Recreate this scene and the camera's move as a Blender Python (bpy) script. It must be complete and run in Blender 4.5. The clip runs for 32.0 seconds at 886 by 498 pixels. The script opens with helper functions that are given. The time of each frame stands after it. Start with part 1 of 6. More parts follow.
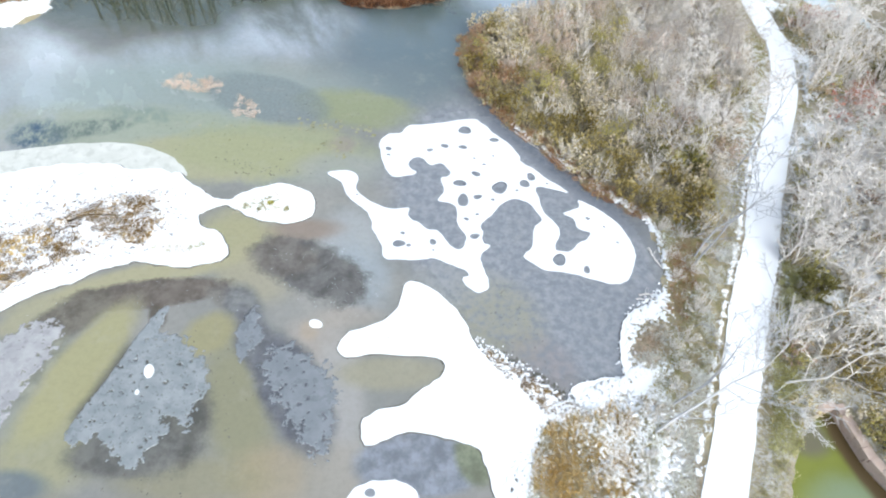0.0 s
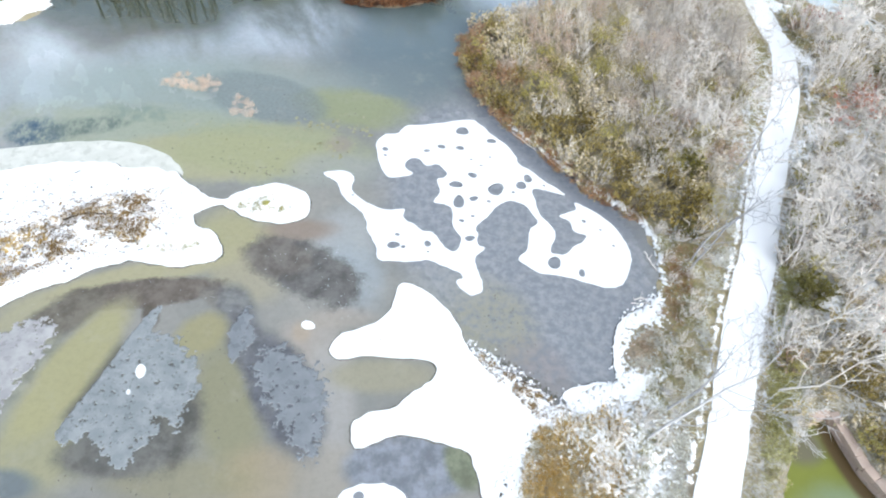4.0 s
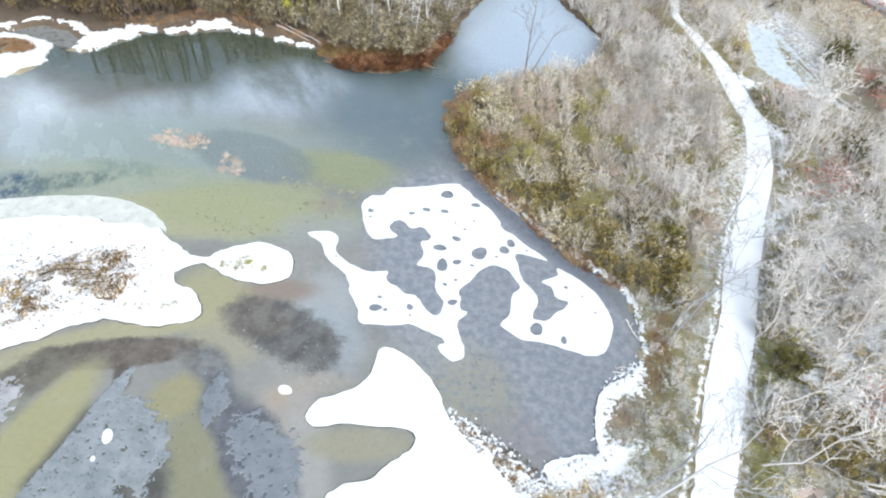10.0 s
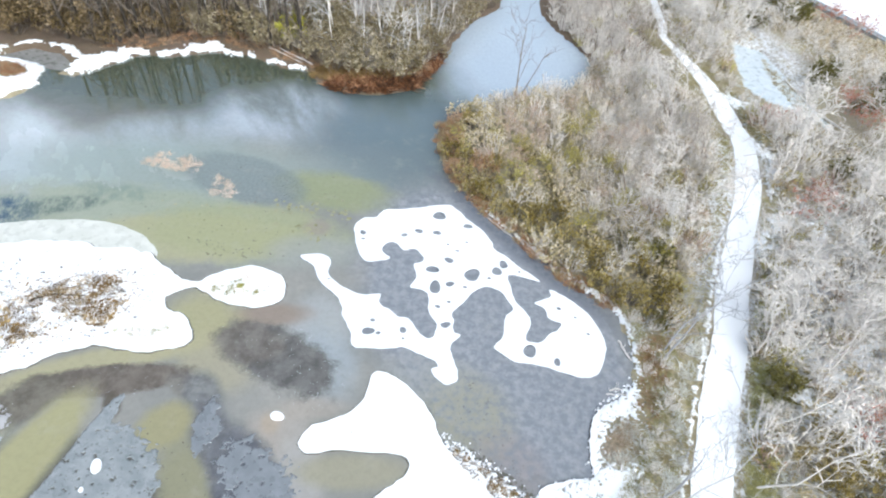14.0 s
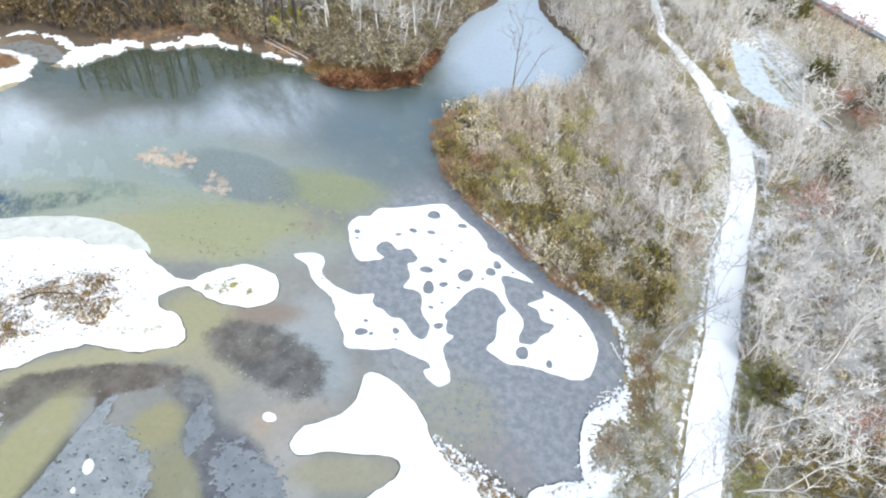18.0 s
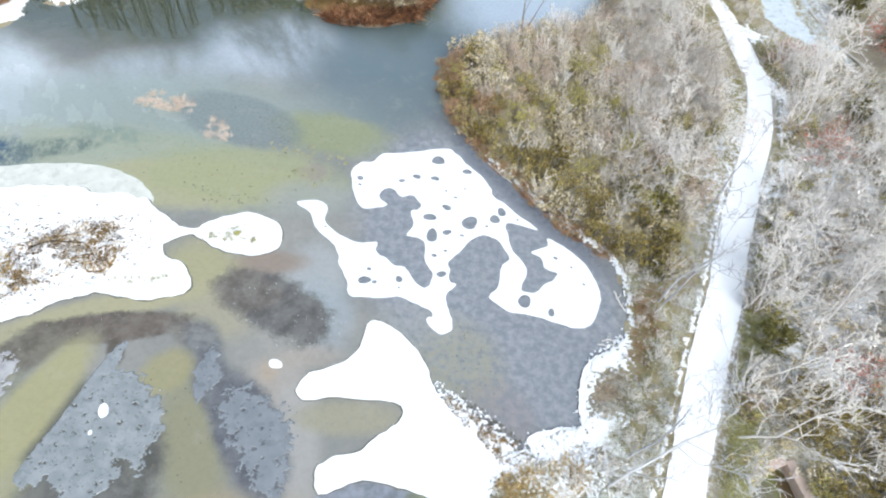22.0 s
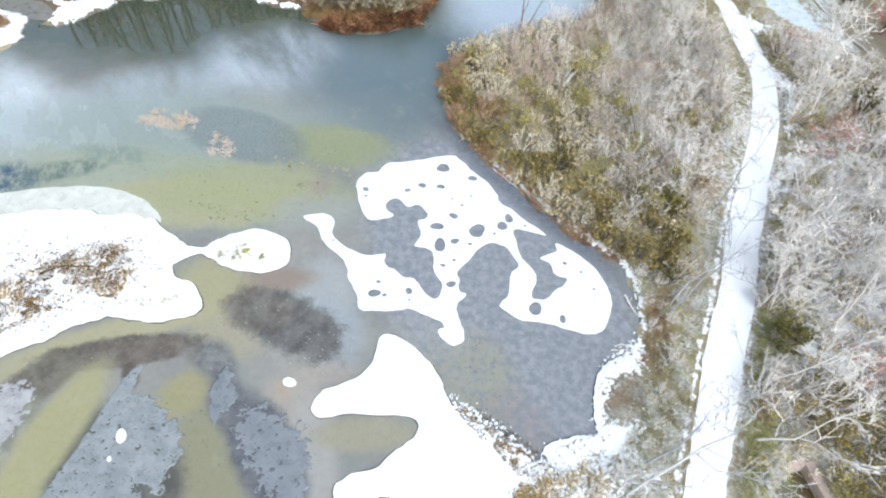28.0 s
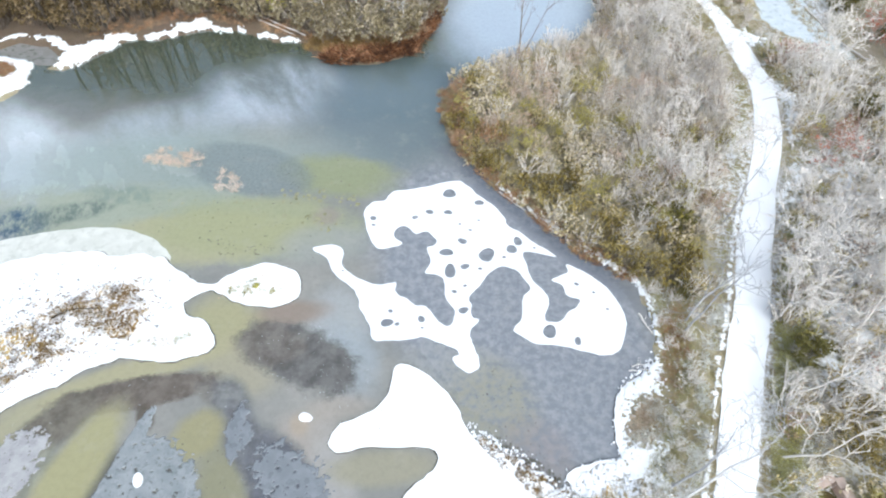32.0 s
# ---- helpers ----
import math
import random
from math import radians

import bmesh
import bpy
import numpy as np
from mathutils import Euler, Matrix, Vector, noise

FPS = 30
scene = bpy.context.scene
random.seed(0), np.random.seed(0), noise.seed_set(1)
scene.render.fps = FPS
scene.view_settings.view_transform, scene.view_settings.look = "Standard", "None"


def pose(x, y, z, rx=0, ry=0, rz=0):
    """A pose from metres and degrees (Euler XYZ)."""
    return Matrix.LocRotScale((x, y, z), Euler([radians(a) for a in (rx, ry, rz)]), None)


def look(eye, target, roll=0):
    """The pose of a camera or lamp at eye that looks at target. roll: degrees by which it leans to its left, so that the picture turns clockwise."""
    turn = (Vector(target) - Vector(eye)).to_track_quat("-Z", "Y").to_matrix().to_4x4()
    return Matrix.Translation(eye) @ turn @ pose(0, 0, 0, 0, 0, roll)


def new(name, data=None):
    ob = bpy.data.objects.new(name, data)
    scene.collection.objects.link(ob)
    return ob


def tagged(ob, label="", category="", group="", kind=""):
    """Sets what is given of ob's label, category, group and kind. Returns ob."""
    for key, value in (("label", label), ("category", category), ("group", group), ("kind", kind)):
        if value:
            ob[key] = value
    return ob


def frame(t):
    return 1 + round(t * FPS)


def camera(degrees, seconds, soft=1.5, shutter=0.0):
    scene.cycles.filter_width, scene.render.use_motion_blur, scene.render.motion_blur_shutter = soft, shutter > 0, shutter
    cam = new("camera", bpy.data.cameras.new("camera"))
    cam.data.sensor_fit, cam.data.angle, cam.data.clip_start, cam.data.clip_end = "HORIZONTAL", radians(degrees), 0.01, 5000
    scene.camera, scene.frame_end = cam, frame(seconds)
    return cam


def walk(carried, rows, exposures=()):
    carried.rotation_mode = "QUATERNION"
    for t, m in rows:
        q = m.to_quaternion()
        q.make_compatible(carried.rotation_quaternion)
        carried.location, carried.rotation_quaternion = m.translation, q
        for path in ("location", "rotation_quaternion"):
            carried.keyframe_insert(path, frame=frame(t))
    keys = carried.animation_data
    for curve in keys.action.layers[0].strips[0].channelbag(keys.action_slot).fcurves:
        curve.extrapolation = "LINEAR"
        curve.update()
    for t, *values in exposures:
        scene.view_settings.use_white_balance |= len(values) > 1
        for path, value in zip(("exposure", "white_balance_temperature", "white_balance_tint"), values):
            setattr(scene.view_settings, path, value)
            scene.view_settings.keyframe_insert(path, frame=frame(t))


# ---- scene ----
cam = camera(76.2, 32.0, soft=2.1)
PATH = [
    (0.0, (-0.927, -1.078, 35.333), (-1.036, 23.628, 3.875), 3.85),
    (0.5, (-0.903, -1.015, 35.383), (-1.028, 23.759, 3.979), 3.76),
    (1.0, (-0.871, -0.941, 35.426), (-0.978, 23.470, 3.739), 4.06),
    (1.5, (-0.822, -0.859, 35.458), (-0.913, 23.524, 3.749), 4.32),
    (2.0, (-0.756, -0.784, 35.472), (-0.901, 23.485, 3.676), 3.80),
    (2.5, (-0.653, -0.731, 35.469), (-0.927, 23.667, 3.772), 3.29),
    (4.5, (-0.016, -0.613, 35.454), (-0.480, 24.026, 3.946), 3.99),
    (5.0, (0.034, -0.589, 35.476), (-0.346, 24.298, 4.164), 4.32),
    (5.5, (0.044, -0.545, 35.509), (-0.279, 24.593, 4.397), 4.75),
    (6.0, (0.047, -0.469, 35.554), (-0.179, 24.699, 4.465), 5.25),
    (6.5, (0.048, -0.378, 35.608), (-0.058, 25.065, 4.743), 5.64),
    (7.0, (0.047, -0.292, 35.662), (-0.084, 25.362, 4.972), 5.33),
    (7.5, (0.038, -0.222, 35.718), (-0.083, 25.609, 5.177), 5.32),
    (8.0, (0.015, -0.155, 35.786), (-0.086, 26.009, 5.530), 5.30),
    (8.5, (-0.011, -0.088, 35.867), (-0.048, 26.329, 5.831), 5.58),
    (9.0, (-0.036, -0.036, 35.953), (-0.008, 26.766, 6.261), 5.48),
    (9.5, (-0.063, -0.004, 36.026), (0.064, 27.169, 6.673), 5.51),
    (10.0, (-0.087, 0.015, 36.089), (0.218, 27.435, 6.968), 6.33),
    (10.5, (-0.102, 0.046, 36.141), (0.220, 27.530, 7.081), 6.15),
    (11.0, (-0.107, 0.097, 36.187), (0.289, 27.607, 7.152), 6.36),
    (11.5, (-0.100, 0.159, 36.230), (0.257, 27.759, 7.280), 6.18),
    (12.0, (-0.087, 0.217, 36.275), (0.271, 27.944, 7.447), 6.05),
    (12.5, (-0.083, 0.264, 36.325), (0.334, 28.055, 7.559), 5.91),
    (13.0, (-0.093, 0.305, 36.386), (0.415, 28.309, 7.830), 6.08),
    (13.5, (-0.109, 0.350, 36.460), (0.552, 28.480, 8.031), 6.67),
    (14.0, (-0.128, 0.405, 36.547), (0.573, 28.616, 8.199), 6.48),
    (14.5, (-0.150, 0.475, 36.643), (0.761, 28.708, 8.322), 7.67),
    (16.5, (0.072, 0.858, 36.993), (1.019, 28.679, 8.269), 7.55),
    (17.0, (0.074, 0.914, 37.072), (1.044, 28.835, 8.445), 7.47),
    (17.5, (0.060, 0.985, 37.153), (1.095, 28.865, 8.489), 7.72),
    (18.0, (0.073, 1.082, 37.223), (1.039, 28.783, 8.384), 7.40),
    (18.5, (0.137, 1.195, 37.279), (0.986, 28.686, 8.235), 6.83),
    (19.0, (0.247, 1.325, 37.326), (1.071, 28.257, 7.763), 7.05),
    (19.5, (0.372, 1.476, 37.376), (1.194, 27.822, 7.289), 7.09),
    (20.0, (0.477, 1.639, 37.441), (1.261, 27.295, 6.763), 7.00),
    (20.5, (0.543, 1.799, 37.515), (1.365, 26.860, 6.350), 7.63),
    (21.0, (0.582, 1.929, 37.582), (1.360, 26.883, 6.330), 7.64),
    (21.5, (0.619, 2.025, 37.630), (1.271, 26.646, 6.112), 6.97),
    (22.0, (0.659, 2.115, 37.674), (1.280, 26.331, 5.844), 7.00),
    (22.5, (0.690, 2.232, 37.731), (1.159, 26.447, 5.897), 6.32),
    (23.0, (0.697, 2.387, 37.807), (1.120, 26.242, 5.702), 6.18),
    (23.5, (0.687, 2.564, 37.892), (0.982, 26.010, 5.486), 5.48),
    (24.0, (0.688, 2.730, 37.957), (0.889, 25.824, 5.297), 4.92),
    (24.5, (0.711, 2.832, 37.977), (0.820, 25.641, 5.117), 4.29),
    (26.5, (0.600, 2.774, 38.030), (0.774, 26.392, 5.748), 4.21),
    (27.0, (0.504, 2.955, 38.159), (0.697, 26.527, 5.843), 4.13),
    (27.5, (0.399, 3.112, 38.278), (0.679, 26.979, 6.179), 4.33),
    (28.0, (0.301, 3.229, 38.364), (0.579, 27.066, 6.244), 4.17),
    (28.5, (0.203, 3.303, 38.428), (0.427, 27.507, 6.583), 3.65),
    (29.0, (0.095, 3.329, 38.465), (0.336, 28.034, 7.007), 3.19),
    (29.5, (-0.019, 3.332, 38.481), (0.180, 28.295, 7.228), 2.38),
    (30.0, (-0.109, 3.344, 38.490), (0.059, 28.535, 7.419), 2.25),
    (30.5, (-0.162, 3.382, 38.495), (-0.056, 28.795, 7.606), 1.85),
    (31.0, (-0.200, 3.432, 38.494), (-0.024, 28.687, 7.476), 2.06),
    (31.5, (-0.236, 3.505, 38.496), (-0.279, 28.781, 7.494), 0.68),
    (32.0, (-0.242, 3.655, 38.533), (-0.284, 28.643, 7.299), 1.07),
]
walk(cam, [(t, look(eye, target, roll)) for t, eye, target, roll in PATH], [(0.0, 0.76, 5900, 5), (32.0, 0.76, 5900, 5)])

# ---- world and light: a bright overcast winter day ----
world = bpy.data.worlds.new("overcast_sky")
scene.world = world
world.use_nodes = True
wn = world.node_tree.nodes
sky = wn.new("ShaderNodeTexSky")
sky.sky_type, sky.sun_disc = "NISHITA", False
sky.sun_elevation, sky.sun_rotation = radians(48), radians(150)
sky.air_density, sky.dust_density, sky.ozone_density = 1.0, 4.0, 1.0
haze = wn.new("ShaderNodeHueSaturation")
haze.inputs["Saturation"].default_value = 0.55
world.node_tree.links.new(sky.outputs[0], haze.inputs["Color"])
world.node_tree.links.new(haze.outputs[0], wn["Background"].inputs[0])
wn["Background"].inputs[1].default_value = 0.15
sun_data = bpy.data.lights.new("sun", "SUN")
sun_data.energy, sun_data.angle, sun_data.color = 0.9, radians(45), (1.0, 0.98, 0.96)
sun = new("sun", sun_data)
sun.matrix_basis = look((20, -40, 50), (0, 0, 0))


# ---- materials ----
class Mat:
    """A node material in short form."""

    def __init__(self, name, rough=0.8, metal=0.0):
        self.m = bpy.data.materials.new(name)
        self.m.use_nodes = True
        self.t = self.m.node_tree
        self.b = self.t.nodes["Principled BSDF"]
        self.b.inputs["Roughness"].default_value = rough
        self.b.inputs["Metallic"].default_value = metal
        self.pos = self.t.nodes.new("ShaderNodeNewGeometry").outputs["Position"]
        self.edges = {}

    def link(self, a, b):
        self.t.links.new(a, b)

    def put(self, socket, v):
        if isinstance(v, (int, float)):
            socket.default_value = v
        elif isinstance(v, tuple):
            socket.default_value = (*v, 1.0) if len(v) == 3 and socket.type == "RGBA" else v
        else:
            self.link(v, socket)

    def noise(self, scale, detail=4.0, rough=0.55, distort=0.0, vec=None):
        n = self.t.nodes.new("ShaderNodeTexNoise")
        n.inputs["Scale"].default_value, n.inputs["Detail"].default_value = scale, detail
        n.inputs["Roughness"].default_value, n.inputs["Distortion"].default_value = rough, distort
        self.link(vec or self.pos, n.inputs["Vector"])
        return n.outputs["Fac"]

    def stretched(self, sx, sy, turn=0.0):
        """Coordinates for a grain that runs long in one direction of the plan."""
        mp = self.t.nodes.new("ShaderNodeMapping")
        mp.vector_type = "TEXTURE"
        mp.inputs["Scale"].default_value = (sx, sy, 1.0)
        mp.inputs["Rotation"].default_value = (0, 0, radians(turn))
        self.link(self.pos, mp.inputs["Vector"])
        return mp.outputs[0]

    def math(self, op, a, b=0.0, c=0.0):
        n = self.t.nodes.new("ShaderNodeMath")
        n.operation = op
        for s, v in zip(n.inputs, (a, b, c)):
            self.put(s, v)
        return n.outputs[0]

    def step(self, v, lo, hi, a=0.0, b=1.0):
        n = self.t.nodes.new("ShaderNodeMapRange")
        n.interpolation_type = "SMOOTHSTEP"
        self.put(n.inputs[0], v)
        for i, k in enumerate((lo, hi, a, b)):
            n.inputs[i + 1].default_value = k
        return n.outputs[0]

    def mix(self, f, a, b):
        n = self.t.nodes.new("ShaderNodeMix")
        n.data_type = "RGBA"
        self.put(n.inputs["Factor"], f)
        self.put(n.inputs[6], a)
        self.put(n.inputs[7], b)
        return n.outputs[2]

    def ramp(self, v, stops):
        n = self.t.nodes.new("ShaderNodeValToRGB")
        e = n.color_ramp.elements
        while len(e) < len(stops):
            e.new(0.5)
        for el, (p, c) in zip(e, stops):
            el.position, el.color = p, (*c, 1.0)
        self.put(n.inputs[0], v)
        return n.outputs[0]

    def random(self):
        return self.t.nodes.new("ShaderNodeObjectInfo").outputs["Random"]

    def island(self):
        return self.t.nodes.new("ShaderNodeNewGeometry").outputs["Random Per Island"]

    def blob(self, x, y, rx, ry, turn=0.0, soft=0.5, wob=0.25, wscale=0.35):
        """A soft-edged stain: 1 inside an ellipse on the ground plane, with an uneven outline."""
        mp = self.t.nodes.new("ShaderNodeMapping")
        mp.vector_type = "TEXTURE"
        mp.inputs["Location"].default_value = (x, y, 0)
        mp.inputs["Rotation"].default_value = (0, 0, radians(turn))
        mp.inputs["Scale"].default_value = (rx, ry, 1000)
        self.link(self.pos, mp.inputs["Vector"])
        if wscale not in self.edges:
            self.edges[wscale] = self.math("MULTIPLY_ADD", self.noise(5.0, 5.0, 0.7), 0.35, self.math("MULTIPLY_ADD", self.noise(wscale, 8.0, 0.68), 0.85, -0.1))
        ln = self.t.nodes.new("ShaderNodeVectorMath")
        ln.operation = "LENGTH"
        self.link(mp.outputs[0], ln.inputs[0])
        d = self.math("ADD", ln.outputs["Value"], self.math("MULTIPLY_ADD", self.edges[wscale], 2 * wob, -wob))
        return self.step(d, 1.0 - soft / 2, 1.0 + soft / 2, 1.0, 0.0)

    def scaled(self, colour, v):
        """A colour made lighter and darker by a value round one."""
        n = self.t.nodes.new("ShaderNodeVectorMath")
        n.operation = "SCALE"
        n.inputs[0].default_value = colour
        self.link(v, n.inputs["Scale"])
        return n.outputs[0]

    def bump(self, v, strength=0.3, dist=0.05):
        n = self.t.nodes.new("ShaderNodeBump")
        n.inputs["Strength"].default_value, n.inputs["Distance"].default_value = strength, dist
        self.link(v, n.inputs["Height"])
        self.link(n.outputs[0], self.b.inputs["Normal"])
        return self

    def color(self, v):
        self.put(self.b.inputs["Base Color"], v)
        return self

    def rough(self, v):
        self.put(self.b.inputs["Roughness"], v)
        return self


def snow_material():
    k = Mat("snow", 0.7)
    k.color(k.mix(k.noise(0.9, 6), (0.77, 0.78, 0.79), (0.84, 0.845, 0.85)))
    return k.bump(k.noise(6.0, 5), 0.35, 0.03).m


def water_material():
    """Murky pond water and clear ice: the bed, silt and weed show as stains with soft edges; reflections of sky and
    bank are painted in too.
    """
    k = Mat("pond_water", 0.07)
    mottle = k.noise(1.6, 7, 0.7)
    silt = k.step(k.noise(0.8, 7, 0.7), 0.35, 0.65, 0.72, 1.18)
    weedy = k.step(k.noise(0.9, 8, 0.72, 0.0, k.stretched(0.8, 1.6, 20)), 0.34, 0.62)
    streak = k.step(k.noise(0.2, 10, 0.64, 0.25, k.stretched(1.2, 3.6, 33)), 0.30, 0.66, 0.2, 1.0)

    def stain(c, row, veil=None, uneven=None):
        x, y, rx, ry, turn, soft, wob, wscale, strength, colour = row
        m = k.math("MULTIPLY", k.blob(x, y, rx, ry, turn, soft, wob, wscale), strength)
        if veil is not None:
            m = k.math("MULTIPLY", m, veil)
        if uneven is not None:
            colour = k.scaled(colour, uneven)
        return k.mix(m, c, colour)

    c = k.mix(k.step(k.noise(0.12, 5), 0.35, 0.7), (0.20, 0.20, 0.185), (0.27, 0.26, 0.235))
    # Far water: a dark base, lifted blue-green in place of missing sky reflection.
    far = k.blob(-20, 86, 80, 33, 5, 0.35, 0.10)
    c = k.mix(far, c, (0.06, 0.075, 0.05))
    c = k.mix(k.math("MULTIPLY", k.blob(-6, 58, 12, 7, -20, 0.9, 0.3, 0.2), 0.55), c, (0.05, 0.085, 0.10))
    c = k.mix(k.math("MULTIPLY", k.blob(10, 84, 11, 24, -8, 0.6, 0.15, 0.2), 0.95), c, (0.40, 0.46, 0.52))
    # Pale streaky patches: reflected bright sky painted into the water's base colour.
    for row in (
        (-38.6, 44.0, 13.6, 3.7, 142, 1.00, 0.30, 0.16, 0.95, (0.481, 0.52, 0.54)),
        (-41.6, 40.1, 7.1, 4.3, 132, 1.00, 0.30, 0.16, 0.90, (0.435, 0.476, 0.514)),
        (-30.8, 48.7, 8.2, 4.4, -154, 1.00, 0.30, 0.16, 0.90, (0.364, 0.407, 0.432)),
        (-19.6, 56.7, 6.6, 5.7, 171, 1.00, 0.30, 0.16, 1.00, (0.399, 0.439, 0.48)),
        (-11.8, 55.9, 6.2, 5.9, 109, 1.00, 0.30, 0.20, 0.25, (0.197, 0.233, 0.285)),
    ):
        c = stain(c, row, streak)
    sky_glare = k.math("MULTIPLY", k.blob(-40, 46, 26, 9.5, 4, 1.0, 0.3, 0.16), streak)
    for row in (
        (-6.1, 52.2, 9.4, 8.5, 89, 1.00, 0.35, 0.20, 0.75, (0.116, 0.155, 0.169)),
        (-27.4, 43.9, 15.7, 5.6, -175, 1.00, 0.25, 0.16, 0.80, (0.254, 0.297, 0.271)),
        (-25.0, 37.0, 17.2, 4.3, 177, 0.50, 0.45, 0.35, 0.85, (0.274, 0.297, 0.22)),
        (-21.9, 35.2, 9.9, 2.9, -175, 0.50, 0.45, 0.35, 0.85, (0.328, 0.311, 0.191)),
        (-17.3, 36.9, 8.6, 3.4, -176, 0.50, 0.45, 0.35, 0.70, (0.288, 0.293, 0.164)),
        (-10.0, 43.4, 6.2, 2.6, 172, 0.60, 0.50, 0.35, 0.85, (0.241, 0.256, 0.14)),
        (-11.0, 37.9, 1.2, 1.1, 175, 0.90, 0.50, 0.80, 0.50, (0.254, 0.202, 0.185)),
        (-10.7, 34.8, 3.7, 2.1, -176, 0.90, 0.30, 0.35, 0.70, (0.274, 0.279, 0.258)),
    ):
        c = stain(c, row)
    for row in (
        (-19.6, 44.1, 6.7, 3.3, 162, 0.30, 0.22, 0.50, 0.62, (0.151, 0.175, 0.18)),
    ):
        c = stain(c, row, None, k.step(k.noise(3.0, 3, 0.6, 0.0, k.stretched(1.0, 0.5, 25)), 0.4, 0.6, 0.86, 1.14))
    for row in (
        (-38.2, 36.4, 2.5, 2.1, 175, 0.70, 0.50, 0.50, 1.00, (0.052, 0.09, 0.129)),
        (-34.2, 37.9, 3.6, 1.2, -161, 0.70, 0.50, 0.50, 0.90, (0.096, 0.127, 0.111)),
        (-30.4, 40.3, 3.4, 1.1, 176, 0.80, 0.40, 0.50, 0.60, (0.139, 0.184, 0.166)),
    ):
        c = stain(c, row, weedy)
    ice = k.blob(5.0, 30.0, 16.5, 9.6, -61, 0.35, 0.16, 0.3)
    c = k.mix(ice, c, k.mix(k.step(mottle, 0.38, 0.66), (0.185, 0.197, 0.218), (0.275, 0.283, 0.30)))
    # First row: the bank's dark reflection along the peninsula shore, painted as colour.
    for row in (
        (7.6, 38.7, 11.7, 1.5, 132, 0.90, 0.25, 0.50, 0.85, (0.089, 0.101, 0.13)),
        (3.3, 20.8, 3.7, 2.9, 126, 0.80, 0.30, 0.50, 0.85, (0.26, 0.25, 0.191)),
        (-0.2, 23.5, 3.2, 1.9, -174, 0.90, 0.30, 0.35, 0.60, (0.281, 0.283, 0.271)),
        (6.4, 17.2, 2.5, 2.0, 149, 0.80, 0.30, 0.50, 0.50, (0.216, 0.18, 0.169)),
    ):
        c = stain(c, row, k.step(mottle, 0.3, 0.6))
    for row in (
        (-8.4, 26.6, 3.7, 2.4, 93, 0.90, 0.30, 0.35, 0.85, (0.317, 0.326, 0.322)),
        (-12.7, 27.5, 3.3, 1.1, -169, 0.80, 0.30, 0.35, 0.75, (0.235, 0.18, 0.14)),
        (-17.3, 26.1, 3.4, 2.7, 129, 0.90, 0.30, 0.35, 0.95, (0.309, 0.29, 0.169)),
        (-15.1, 22.8, 3.0, 2.3, 170, 0.90, 0.30, 0.35, 0.85, (0.295, 0.273, 0.196)),
        (-23.3, 21.9, 8.2, 1.3, -156, 0.70, 0.25, 0.50, 0.95, (0.324, 0.3, 0.185)),
        (-29.5, 18.0, 2.3, 1.1, -140, 0.80, 0.30, 0.35, 0.90, (0.309, 0.29, 0.191)),
        (-7.1, 23.7, 3.0, 2.1, 117, 1.00, 0.40, 0.35, 0.70, (0.274, 0.304, 0.322)),
        (-9.4, 17.7, 2.4, 1.8, 176, 1.00, 0.40, 0.35, 0.75, (0.317, 0.283, 0.245)),
        (-7.1, 13.7, 4.5, 1.6, 101, 0.90, 0.30, 0.35, 0.85, (0.317, 0.304, 0.285)),
        (-4.0, 15.7, 3.6, 1.2, -176, 0.80, 0.30, 0.35, 0.90, (0.274, 0.256, 0.185)),
        (-7.4, 19.9, 2.2, 0.9, -176, 1.00, 0.40, 0.35, 0.40, (0.355, 0.304, 0.251)),
        (-10.1, 18.5, 0.8, 0.6, 111, 1.00, 0.40, 0.50, 0.40, (0.375, 0.286, 0.191)),
        (-13.5, 12.6, 5.4, 2.0, 115, 0.90, 0.30, 0.35, 0.95, (0.222, 0.213, 0.135)),
        (-10.3, 8.6, 2.5, 1.8, 174, 1.00, 0.40, 0.35, 0.60, (0.317, 0.256, 0.159)),
        (-15.2, 8.0, 4.3, 1.3, -178, 0.90, 0.30, 0.35, 0.70, (0.235, 0.216, 0.13)),
        (-23.9, 9.4, 3.4, 3.0, -162, 0.80, 0.30, 0.35, 0.90, (0.281, 0.269, 0.164)),
        (-27.9, 12.3, 3.6, 1.4, 123, 0.90, 0.30, 0.35, 0.70, (0.231, 0.237, 0.205)),
        (-25.0, 6.9, 2.0, 0.9, 177, 0.80, 0.30, 0.35, 0.90, (0.128, 0.15, 0.164)),
        (-6.3, 8.9, 2.1, 1.9, 148, 0.90, 0.30, 0.35, 0.70, (0.288, 0.263, 0.22)),
    ):
        c = stain(c, row)
